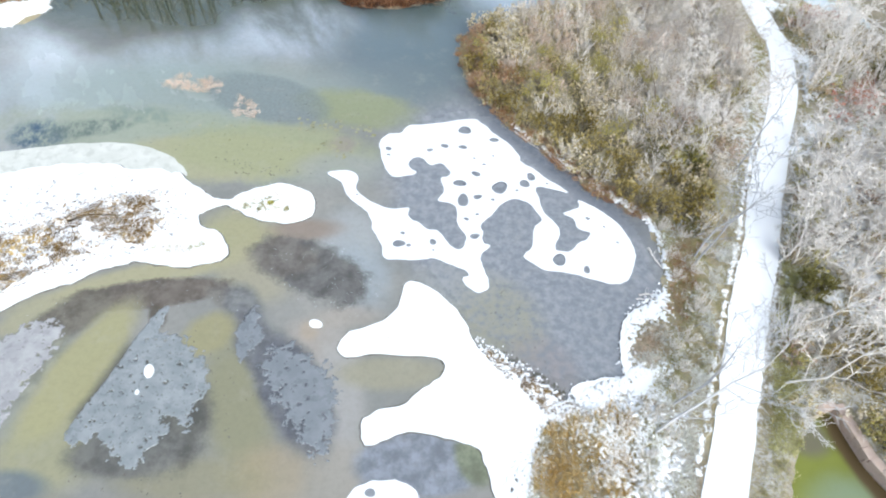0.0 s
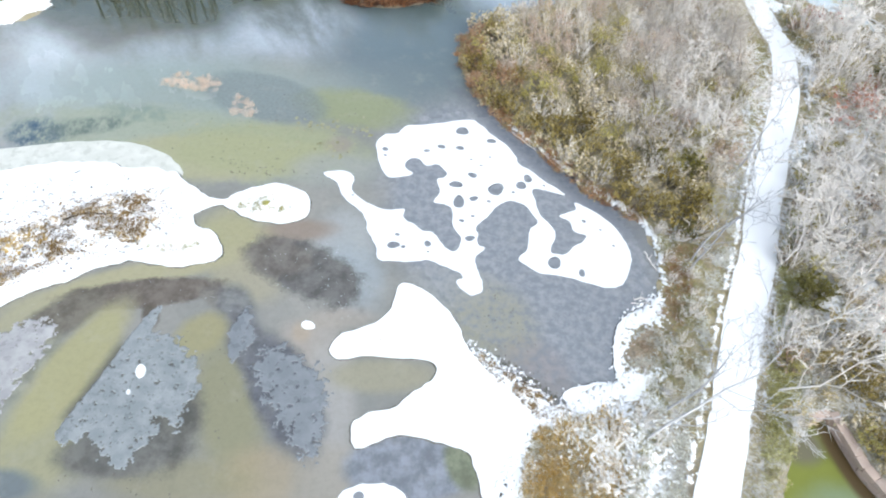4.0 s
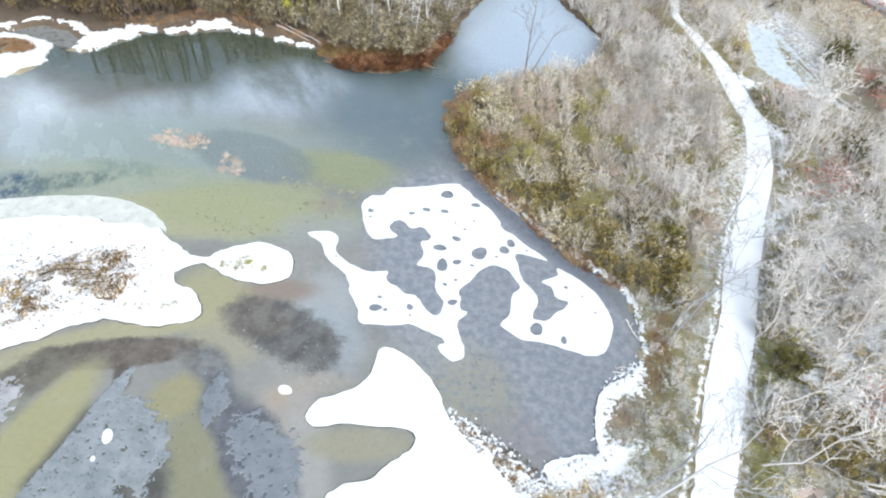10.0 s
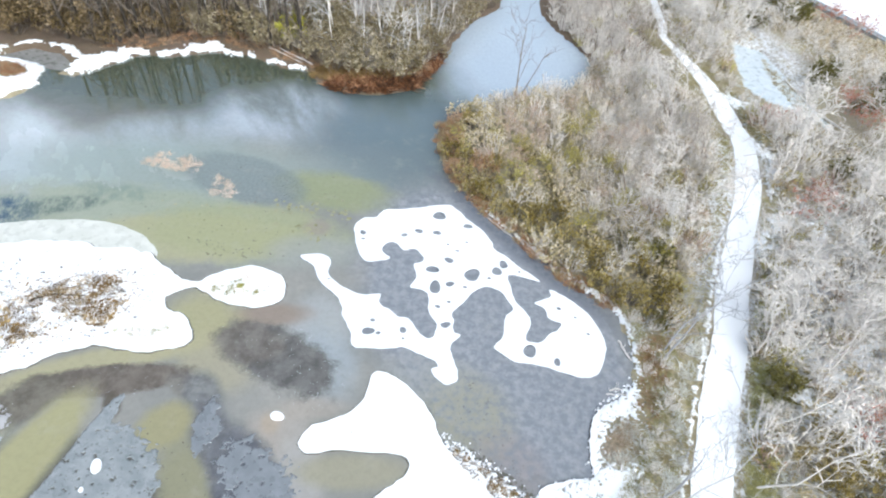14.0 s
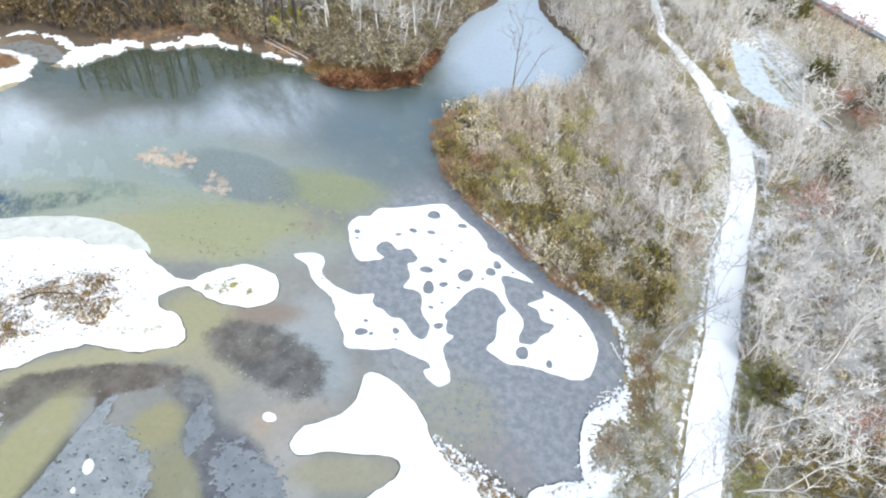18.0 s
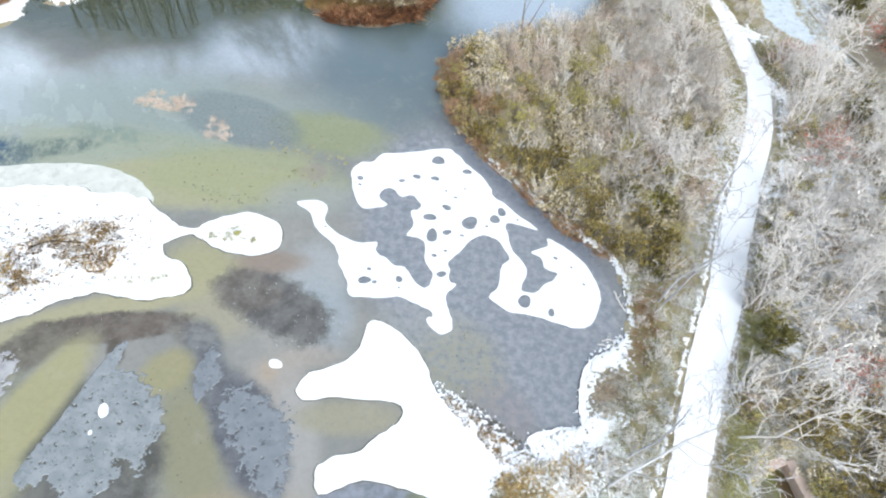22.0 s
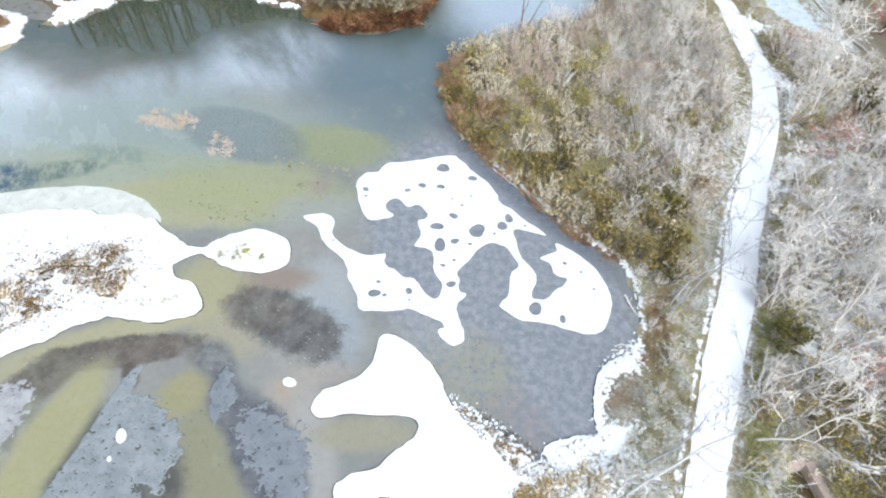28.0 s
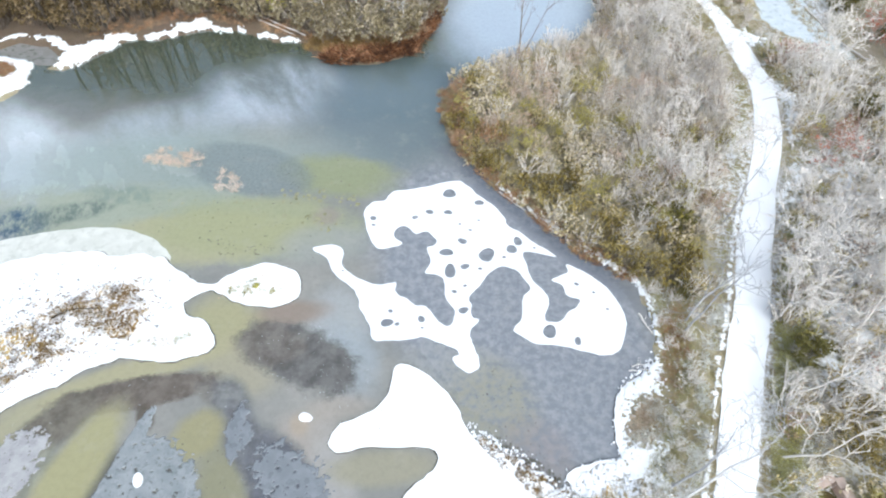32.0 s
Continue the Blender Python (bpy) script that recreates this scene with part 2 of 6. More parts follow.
    for row in (
        (-10.6, 23.8, 4.7, 2.3, 153, 0.50, 0.75, 0.60, 1.00, (0.123, 0.119, 0.112)),
        (-13.4, 24.8, 2.7, 1.8, 163, 0.50, 0.70, 0.70, 0.90, (0.14, 0.126, 0.11)),
        (-22.2, 20.6, 5.8, 1.3, -168, 0.35, 0.50, 0.70, 1.00, (0.135, 0.116, 0.096)),
        (-27.0, 18.1, 3.2, 1.6, -132, 0.45, 0.35, 0.70, 1.00, (0.14, 0.126, 0.1)),
        (-16.6, 20.8, 1.6, 0.9, 155, 0.60, 0.35, 0.70, 0.90, (0.161, 0.149, 0.131)),
        (-27.1, 14.4, 2.5, 1.6, -94, 0.70, 0.30, 0.50, 0.85, (0.224, 0.222, 0.172)),
        (-15.2, 20.0, 2.2, 1.3, 122, 0.60, 0.30, 0.50, 0.95, (0.159, 0.161, 0.159)),
        (-13.4, 17.1, 3.5, 1.3, 126, 0.60, 0.30, 0.50, 0.95, (0.135, 0.137, 0.142)),
        (-10.2, 14.0, 4.6, 2.1, 124, 0.45, 0.30, 0.60, 1.00, (0.112, 0.116, 0.128)),
        (-19.6, 12.4, 5.4, 3.6, 146, 0.35, 0.30, 0.60, 1.00, (0.107, 0.105, 0.091)),
        (-19.3, 9.3, 3.5, 1.5, -172, 0.45, 0.30, 0.60, 0.95, (0.123, 0.121, 0.11)),
        (-1.4, 9.9, 4.1, 2.0, -176, 0.30, 0.14, 0.50, 1.00, (0.208, 0.222, 0.248)),
        (1.8, 10.4, 1.7, 1.1, 111, 0.50, 0.30, 0.50, 0.85, (0.172, 0.187, 0.11)),
    ):
        c = stain(c, row, None, silt)
    for row in (
        (-24.5, 14.4, 5.5, 1.8, -105, 0.55, 0.25, 0.50, 0.95, (0.309, 0.29, 0.159)),
        (-16.9, 17.7, 1.9, 1.6, -130, 0.60, 0.35, 0.60, 0.95, (0.267, 0.247, 0.14)),
        (-20.9, 18.8, 1.0, 0.6, 118, 0.60, 0.40, 0.80, 0.80, (0.066, 0.052, 0.036)),
    ):
        c = stain(c, row)
    speck = k.math("MULTIPLY", k.step(k.noise(3.0, 7, 0.75), 0.62, 0.72), k.step(k.noise(0.3, 3), 0.4, 0.6))
    c = k.mix(k.math("MULTIPLY", speck, 0.7), c, (0.15, 0.14, 0.09))
    c = k.mix(k.step(k.noise(2.2, 9, 0.75), 0.30, 0.60, 0.16, 0.0), c, (0.10, 0.095, 0.07))
    c = k.mix(k.math("MULTIPLY", k.step(k.noise(0.5, 8, 0.7), 0.5, 0.75, 0.0, 0.22), k.math("SUBTRACT", 1.0, far)), c, (0.36, 0.345, 0.30))
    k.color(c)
    # Covers the real ice and the painted sky reflection alike.
    frozen = k.math("MAXIMUM", ice, sky_glare)
    open_water = k.blob(-26, 66, 38, 15, 3, 0.8, 0.08)
    wet = k.math("ADD", k.step(k.noise(0.25, 4), 0.3, 0.7, 0.03, 0.09), k.math("MULTIPLY", frozen, 0.25))
    k.rough(k.math("ADD", 0.012, k.math("MULTIPLY", wet, k.math("MULTIPLY_ADD", open_water, -0.9, 1.0))))
    k.link(k.math("MULTIPLY_ADD", open_water, 0.9, 1.42), k.b.inputs["IOR"])
    return k.bump(k.math("MULTIPLY_ADD", k.noise(1.1, 4, 0.6, 0.0, k.stretched(2.2, 0.9, 12)), 1.4, k.noise(5.0, 3)), 0.045, 0.02).m


def ice_material(name, dark, light, spots=0.66):
    k = Mat(name, 0.3)
    c = k.mix(k.step(k.noise(0.8, 7, 0.65), 0.35, 0.7), dark, light)
    c = k.mix(k.step(k.noise(2.6, 6, 0.7), spots, spots + 0.08), c, tuple(0.6 * v for v in dark))
    k.color(c)
    k.rough(k.step(k.noise(1.2, 4), 0.3, 0.7, 0.22, 0.45))
    return k.bump(k.noise(9.0, 4), 0.12, 0.02).m


def ground_material():
    k = Mat("bank_litter", 0.9)
    c = k.ramp(k.noise(0.7, 8, 0.7), [(0.3, (0.18, 0.145, 0.065)), (0.45, (0.31, 0.26, 0.125)), (0.58, (0.43, 0.375, 0.225)), (0.72, (0.40, 0.375, 0.17))])
    c = k.mix(k.step(k.noise(0.15, 4), 0.45, 0.65), c, k.mix(k.noise(2.5, 6, 0.7), (0.24, 0.19, 0.13), (0.42, 0.36, 0.29)))
    c = k.mix(k.step(k.noise(5.0, 6, 0.8), 0.40, 0.60), c, k.mix(k.noise(9.0, 3), (0.08, 0.065, 0.03), (0.50, 0.45, 0.36)))
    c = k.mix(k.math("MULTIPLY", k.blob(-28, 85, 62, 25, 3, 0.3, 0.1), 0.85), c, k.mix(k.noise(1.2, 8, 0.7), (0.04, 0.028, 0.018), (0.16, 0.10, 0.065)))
    grain = k.step(k.noise(2.6, 8, 0.8), 0.44, 0.54)
    for x, y, rx, ry, a in ((13.0, 13, 2.4, 5, -15), (9.5, 10.5, 4, 6, 0), (39, 60, 4, 8, 0), (37, 40, 4, 9, -25), (47, 84, 5, 12, 0), (24, 64, 5, 10, 0), (32, 22, 4, 10, -20), (26, 25, 2.5, 14, -24), (29.5, 60, 4, 14, 8), (28, 42, 3, 10, -24), (31.4, 29.2, 3.5, 5, -20), (36.5, 32.1, 3.5, 5, -20), (32.3, 25.1, 3.5, 5, -20), (36.6, 38.1, 3.5, 5, -20), (35.2, 27.4, 3.5, 5, -20), (32.6, 32.4, 5, 8, -20), (35.9, 39.7, 5, 8, -20), (32.8, 27.1, 5, 8, -20)):
        c = k.mix(k.math("MULTIPLY", k.blob(x, y, rx, ry, a, 0.9, 0.4), grain), c, (0.74, 0.75, 0.77))
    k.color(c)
    return k.bump(k.noise(4.0, 8, 0.7), 0.8, 0.2).m


def bark_material(name, a, b):
    k = Mat(name, 0.85)
    k.color(k.mix(k.random(), k.mix(k.noise(2.0, 5), a, b), k.mix(k.noise(1.1, 5), tuple(0.8 * v for v in a), b)))
    return k.m


def leaf_material(name, stops):
    k = Mat(name, 0.8)
    v = k.math("ADD", k.math("MULTIPLY", k.random(), 0.26), k.math("MULTIPLY", k.island(), 0.46))
    v = k.math("ADD", v, k.step(k.noise(0.35, 6, 0.65), 0.32, 0.68, 0.0, 0.32))
    k.color(k.ramp(v, stops))
    return k.m


SNOW = snow_material()
WATER = water_material()
ICE_GREY = ice_material("grey_ice", (0.165, 0.178, 0.19), (0.215, 0.228, 0.24))
ICE_PALE = ice_material("pale_ice", (0.20, 0.218, 0.222), (0.285, 0.30, 0.305), 0.57)
ICE_PINK = ice_material("pinkish_ice", (0.29, 0.285, 0.285), (0.40, 0.39, 0.385), 0.6)
ICE_SHELF = ice_material("whitish_ice", (0.51, 0.51, 0.455), (0.60, 0.595, 0.54), 0.8)
ICE_POOL = ice_material("brown_pool_ice", (0.17, 0.165, 0.15), (0.24, 0.235, 0.22))
ICE_CANAL = ice_material("canal_ice", (0.46, 0.51, 0.53), (0.56, 0.60, 0.62), 0.75)
GROUND = ground_material()
BARK_PALE = bark_material("pale_bark", (0.69, 0.635, 0.575), (0.91, 0.865, 0.81))
BARK_GREY = bark_material("grey_bark", (0.38, 0.335, 0.28), (0.63, 0.575, 0.52))
BARK_SLATE = bark_material("slate_bark", (0.30, 0.30, 0.31), (0.48, 0.48, 0.48))
BARK_ASH = bark_material("ash_bark", (0.46, 0.45, 0.44), (0.68, 0.67, 0.66))
BARK_DUN = bark_material("dun_bark", (0.20, 0.165, 0.13), (0.42, 0.37, 0.32))
BARK_BROWN = bark_material("brown_bark", (0.15, 0.115, 0.085), (0.30, 0.25, 0.20))
# Near-black; as shrub wood it paints the shade of gaps between leaves.
BARK_DARK = bark_material("near_black_bark", (0.035, 0.028, 0.02), (0.075, 0.06, 0.045))
WOOD_PALE = bark_material("weathered_wood", (0.55, 0.51, 0.46), (0.75, 0.72, 0.69))
BRUSH = leaf_material("brush_leaves", [(0.15, (0.08, 0.054, 0.016)), (0.34, (0.28, 0.215, 0.08)), (0.52, (0.52, 0.43, 0.20)), (0.68, (0.64, 0.54, 0.37)), (0.88, (0.76, 0.69, 0.58))])
DARK = leaf_material("dark_brush_leaves", [(0.16, (0.014, 0.009, 0.003)), (0.38, (0.07, 0.046, 0.015)), (0.54, (0.16, 0.108, 0.036)), (0.72, (0.30, 0.215, 0.11)), (0.95, (0.48, 0.40, 0.31))])
OLIVE = leaf_material("olive_leaves", [(0.12, (0.055, 0.035, 0.006)), (0.34, (0.165, 0.118, 0.016)), (0.54, (0.30, 0.225, 0.045)), (0.85, (0.47, 0.38, 0.17))])
HAZEL = leaf_material("hazel_leaves", [(0.15, (0.34, 0.26, 0.14)), (0.5, (0.60, 0.51, 0.36)), (0.9, (0.82, 0.76, 0.68))])
RUST = leaf_material("rust_leaves", [(0.1, (0.19, 0.085, 0.035)), (0.5, (0.36, 0.20, 0.10)), (0.9, (0.52, 0.37, 0.23))])
RED = leaf_material("red_leaves", [(0.1, (0.36, 0.10, 0.06)), (0.5, (0.52, 0.19, 0.12)), (0.9, (0.60, 0.34, 0.26))])
GREEN = leaf_material("evergreen_leaves", [(0.1, (0.05, 0.046, 0.008)), (0.5, (0.115, 0.10, 0.015)), (0.9, (0.21, 0.185, 0.05))])
STRAW = leaf_material("straw_grass", [(0.1, (0.26, 0.20, 0.09)), (0.5, (0.40, 0.33, 0.18)), (0.9, (0.52, 0.46, 0.32))])
SEDGE = leaf_material("brown_sedge", [(0.1, (0.10, 0.055, 0.02)), (0.5, (0.24, 0.15, 0.05)), (0.9, (0.40, 0.28, 0.12))])
OCHRE = leaf_material("ochre_grass", [(0.1, (0.34, 0.20, 0.05)), (0.5, (0.56, 0.38, 0.12)), (0.9, (0.70, 0.56, 0.30))])
VERGE = leaf_material("verge_grass", [(0.1, (0.22, 0.195, 0.06)), (0.5, (0.36, 0.33, 0.13)), (0.9, (0.54, 0.51, 0.33))])


def stone_material():
    k = Mat("old_stone", 0.9)
    c = k.mix(k.noise(1.5, 7, 0.7), (0.42, 0.31, 0.25), (0.58, 0.47, 0.40))
    k.color(k.mix(k.random(), c, k.mix(k.noise(4.0, 6), (0.36, 0.27, 0.215), (0.54, 0.45, 0.39))))
    return k.bump(k.noise(7.0, 6, 0.7), 0.5, 0.05).m


def pool_material():
    k = Mat("lock_pool_ice", 0.45)
    c = k.mix(k.noise(0.6, 6), (0.13, 0.15, 0.01), (0.19, 0.21, 0.035))
    c = k.mix(k.blob(23.6, 13.4, 1.4, 1.2, 20, 0.8), c, (0.13, 0.12, 0.07))
    c = k.mix(k.blob(25.0, 9.0, 2.6, 2.0, 0, 0.9), c, (0.18, 0.225, 0.125))
    k.color(k.mix(k.blob(26.4, 12.0, 0.8, 4.0, 20, 0.8), c, (0.07, 0.045, 0.015)))
    return k.bump(k.noise(8.0, 4), 0.1, 0.02).m


STONE = stone_material()
POOL = pool_material()


# ---- mesh helpers ----
def smooth_loop(points, steps=6, wobble=0.0, scale=0.6, seed=0.0):
    """A closed Catmull-Rom curve through plan points, with an uneven outline."""
    out, n = [], len(points)
    for i in range(n):
        p0, p1, p2, p3 = (np.array(points[(i + j) % n], float) for j in (-1, 0, 1, 2))
        for s in range(steps):
            t = s / steps
            q = 0.5 * (2 * p1 + (p2 - p0) * t + (2 * p0 - 5 * p1 + 4 * p2 - p3) * t * t + (3 * p1 - p0 - 3 * p2 + p3) * t ** 3)
            if wobble:
                v = Vector((q[0] * scale, q[1] * scale, seed))
                q = q + wobble * np.array([noise.fractal(v, 0.9, 2.0, 4), noise.fractal(v + Vector((31, 7, 0)), 0.9, 2.0, 4)])
            out.append((float(q[0]), float(q[1])))
    return out


def ring(x, y, rx, ry, turn=0.0, n=14):
    a = radians(turn)
    wob = random.uniform(0.05, 0.16)
    ph = random.uniform(0, 6.28)
    pts = []
    for i in range(n):
        w = 2 * math.pi * i / n
        r = 1 + wob * math.sin(2 * w + ph) + 0.5 * wob * math.sin(3 * w + 2 * ph)
        u, v = rx * r * math.cos(w), ry * r * math.sin(w)
        pts.append((x + u * math.cos(a) - v * math.sin(a), y + u * math.sin(a) + v * math.cos(a)))
    return pts


def slab(name, loops, z, thick, material, parent=None):
    """A flat sheet with real thickness, holes and a rounded rim, from plan loops."""
    from mathutils.geometry import tessellate_polygon
    bm = bmesh.new()
    flat = []
    for loop in loops:
        flat += loop
    tris = tessellate_polygon([[Vector((x, y, 0)) for x, y in loop] for loop in loops])
    vt = [bm.verts.new((x, y, z)) for x, y in flat]
    vb = [bm.verts.new((x, y, z - thick)) for x, y in flat]
    for a, b, c in tris:
        n = (vt[b].co - vt[a].co).cross(vt[c].co - vt[a].co).z
        try:
            bm.faces.new((vt[a], vt[b], vt[c]) if n > 0 else (vt[a], vt[c], vt[b]))
        except ValueError:
            pass
    k = 0
    for loop in loops:
        m = len(loop)
        for i in range(m):
            j = (i + 1) % m
            try:
                bm.faces.new((vt[k + i], vt[k + j], vb[k + j], vb[k + i]))
            except ValueError:
                pass
        k += m
    me = bpy.data.meshes.new(name)
    bm.to_mesh(me)
    bm.free()
    me.materials.append(material)
    ob = new(name, me)
    if parent:
        ob.parent = parent
    return ob


def mesh_np(name, v, f, materials, index=None):
    """A mesh from arrays of vertices and triangles."""
    me = bpy.data.meshes.new(name)
    v, f = np.asarray(v, np.float32), np.asarray(f, np.int32)
    me.vertices.add(len(v))
    me.vertices.foreach_set("co", v.ravel())
    me.loops.add(f.size)
    me.loops.foreach_set("vertex_index", f.ravel())
    me.polygons.add(len(f))
    me.polygons.foreach_set("loop_start", np.arange(0, f.size, f.shape[1], dtype=np.int32))
    for m in materials if isinstance(materials, (list, tuple)) else [materials]:
        me.materials.append(m)
    if index is not None:
        me.polygons.foreach_set("material_index", np.asarray(index, np.int32))
    me.update(calc_edges=True)
    return me


def part(name, me, parent, label=""):
    ob = new(name, me)
    ob.parent = parent
    if label:
        ob["label"] = label
    return ob


class Soup:
    """Collects tubes and leaves as arrays."""

    def __init__(self):
        self.v, self.f, self.n = [], [], 0

    def add(self, v, f):
        self.v.append(np.asarray(v, float))
        self.f.append(np.asarray(f, int) + self.n)
        self.n += len(v)

    def tube(self, pts, radii, sides=3):
        pts = np.asarray(pts, float)
        d = pts[-1] - pts[0]
        d /= np.linalg.norm(d) + 1e-9
        a = np.cross(d, (0.3, 0.2, 0.9) if abs(d[2]) < 0.9 else (1, 0, 0))
        a /= np.linalg.norm(a)
        b = np.cross(d, a)
        w = np.arange(sides) * 2 * np.pi / sides
        circle = np.cos(w)[:, None] * a + np.sin(w)[:, None] * b
        v = (pts[:, None, :] + np.asarray(radii)[:, None, None] * circle[None]).reshape(-1, 3)
        f = []
        for i in range(len(pts) - 1):
            for j in range(sides):
                p, q = i * sides + j, i * sides + (j + 1) % sides
                f += [(p, q, q + sides), (p, q + sides, p + sides)]
        self.add(v, f)

    def spike(self, p, q, r):
        d = q - p
        a = np.cross(d, (0.3, 0.2, 0.9))
        a *= r / (np.linalg.norm(a) + 1e-9)
        b = np.cross(d, a)
        b *= r / (np.linalg.norm(b) + 1e-9)
        self.add([p + a, p - 0.5 * a + 0.87 * b, p - 0.5 * a - 0.87 * b, q], [(0, 1, 3), (1, 2, 3), (2, 0, 3)])

    def leaf(self, p, size, rng):
        a = rng.normal(size=3)
        a /= np.linalg.norm(a)
        b = np.cross(a, rng.normal(size=3))
        b /= np.linalg.norm(b) + 1e-9
        self.add([p - a * size, p + b * size * 0.45, p + a * size, p - b * size * 0.45], [(0, 1, 2), (0, 2, 3)])

    def arrays(self):
        return np.concatenate(self.v), np.concatenate(self.f)


def tree_arrays(seed, height, spread=1.0, twig=0.016, lean=(0.0, 0.0), kids=(9, 6, 5, 4), girth=1.0, wobble=0.16):
    """A leafless tree: a trunk, and a crown of limbs that fork down to twigs."""
    rng = np.random.default_rng(seed)
    trunk, crown = Soup(), Soup()

    def bough(p, d, length, r, level):
        n = (5, 3, 2, 2, 1)[level]
        pts, rad, q, e = [p], [r], np.array(p, float), np.array(d, float)
        for i in range(n):
            e = e + rng.normal(size=3) * (wobble if level == 0 else 0.22) + np.array((0, 0, 0.06 if level else 0.02))
            e /= np.linalg.norm(e)
            q = q + e * length / n
            pts.append(q.copy())
            rad.append(max(r * (1 - 0.82 * (i + 1) / n), twig * 0.5))
        if level == 0:
            trunk.tube(pts, rad, 7)
        elif level < 4:
            crown.tube(pts, rad, 4 if level == 1 else 3)
        else:
            crown.spike(p, q, r)
        if level >= 4:
            return
        for k in range(kids[level]):
            s = rng.uniform(0.18, 1.0) if level == 0 else rng.uniform(0.2, 1.0)
            i = min(int(s * n), n - 1)
            base = pts[i] + (pts[i + 1] - pts[i]) * (s * n - i)
            side = rng.normal(size=3)
            side -= e * (side @ e)
            side /= np.linalg.norm(side) + 1e-9
            g = e * rng.uniform(0.5, 1.0) + side * rng.uniform(0.5, 1.0) * (spread if level == 0 else 1.0)
            g /= np.linalg.norm(g)
            bough(base, g, length * rng.uniform(0.4, 0.62) * (1.15 - 0.45 * s if level == 0 else 1), max(rad[i] * 0.5, twig), level + 1)

    d = np.array((lean[0] + rng.normal() * 0.06, lean[1] + rng.normal() * 0.06, 1.0))
    bough(np.array((0, 0, -0.2)), d / np.linalg.norm(d), height * 0.8, girth * (height * 0.0075 + 0.02), 0)
    return trunk.arrays(), crown.arrays()


def shrub_arrays(seed, height, radius, stems=24, leaves=860, leaf=0.068, thick=1.0):
    rng = np.random.default_rng(seed)
    wood, green = Soup(), Soup()
    tips = []
    for i in range(stems):
        a, r = rng.uniform(0, 6.28), radius * math.sqrt(rng.uniform(0.02, 1))
        top = np.array((r * math.cos(a), r * math.sin(a), height * (1.05 - 0.55 * (r / radius) ** 2) * rng.uniform(0.75, 1.1)))
        root = np.array((0.25 * top[0], 0.25 * top[1], -0.1))
        mid = root + (top - root) * 0.5 + rng.normal(size=3) * 0.12 * height * 0.5
        wood.tube([root, mid, top], [0.022 * thick, 0.015 * thick, 0.006 * thick])
        for j in range(4):
            b = mid + (top - mid) * rng.uniform(0, 1)
            e = b + rng.normal(size=3) * np.array((0.3, 0.3, 0.22)) * radius * 0.7 + np.array((0, 0, 0.12 * height))
            wood.spike(b, e, 0.012 * thick)
            tips += [(b, e)]
        tips.append((mid, top))
    for i in range(leaves):
        b, e = tips[rng.integers(len(tips))]
        p = b + (e - b) * rng.uniform(0.2, 1.05) + rng.normal(size=3) * 0.05
        green.leaf(p, leaf * rng.uniform(0.6, 1.4), rng)
    return wood.arrays(), green.arrays()


def grass_arrays(seed, radius, height, blades=60, width=0.02, flop=0.7):
    rng = np.random.default_rng(seed)
    s = Soup()
    for i in range(blades):
        a, r = rng.uniform(0, 6.28), radius * math.sqrt(rng.uniform(0, 1))
        p = np.array((r * math.cos(a), r * math.sin(a), -0.03))
        d = np.array((rng.normal() * flop, rng.normal() * flop, 1.0))
        d *= height * rng.uniform(0.5, 1.1) / np.linalg.norm(d)
        w = np.cross(d, rng.normal(size=3))
        w *= width / (np.linalg.norm(w) + 1e-9)
        m = p + d * 0.6 + np.array((d[0], d[1], 0)) * 0.1
        s.add([p - w, p + w, m + w * 0.7, m - w * 0.7, p + d * 1.0 + np.array((d[0], d[1], -0.1 * height)) * 0.4], [(0, 1, 2), (0, 2, 3), (3, 2, 4)])
    return s.arrays()


def scatter_arrays(arrays, places):
    """Copies of one shape, joined: places are (x, y, z, size, turn)."""
    v, f = arrays
    vs, fs = [], []
    for i, (x, y, z, s, a) in enumerate(places):
        c, w = math.cos(a), math.sin(a)
        q = v * s
        vs.append(np.stack([q[:, 0] * c - q[:, 1] * w + x, q[:, 0] * w + q[:, 1] * c + y, q[:, 2] + z], 1))
        fs.append(f + i * len(v))
    return np.concatenate(vs), np.concatenate(fs)


# ---- plan of the shores ----
POND = [(-0.3, 56.6), (-0.6, 52.5), (1.3, 47.3), (4.3, 42.9), (8.6, 38.1), (12.0, 34.3), (15.6, 31.7), (16.2, 29.4), (16.4, 26.2), (15.7, 23.6), (13.4, 22.0),
        (12.3, 19.7), (12.2, 16.9), (10.1, 16.3), (8.0, 14.6), (5.8, 11.5), (4.3, 8.0), (3.6, 2.0), (0.0, -16.0), (-60, -30), (-110, 10), (-90, 45), (-60, 50)]
NORTH = [(-49.3, 53.4), (-47.7, 57.0), (-48.6, 60.5), (-44.5, 59.7), (-41.9, 62.7), (-39.3, 66.2), (-36.5, 66.3), (-30.2, 68.9), (-26.4, 68.6), (-21.5, 66.6),
         (-17.8, 66.4), (-15.8, 63.5), (-10.6, 61.9), (-5.0, 64.3), (-2.6, 70.2), (-0.4, 76.9), (2.6, 85.9), (6.9, 93.3), (8.0, 110.0)]
CREEK = [(17.0, 112.0), (13.5, 96.1), (15.1, 86.9), (17.7, 81.8), (19.4, 76.0), (17.0, 70.0), (13.0, 66.5), (9.0, 65.4), (5.6, 62.9), (2.4, 59.6)]
SHORE = smooth_loop(POND + NORTH + CREEK, 5, 0.35, 0.5)
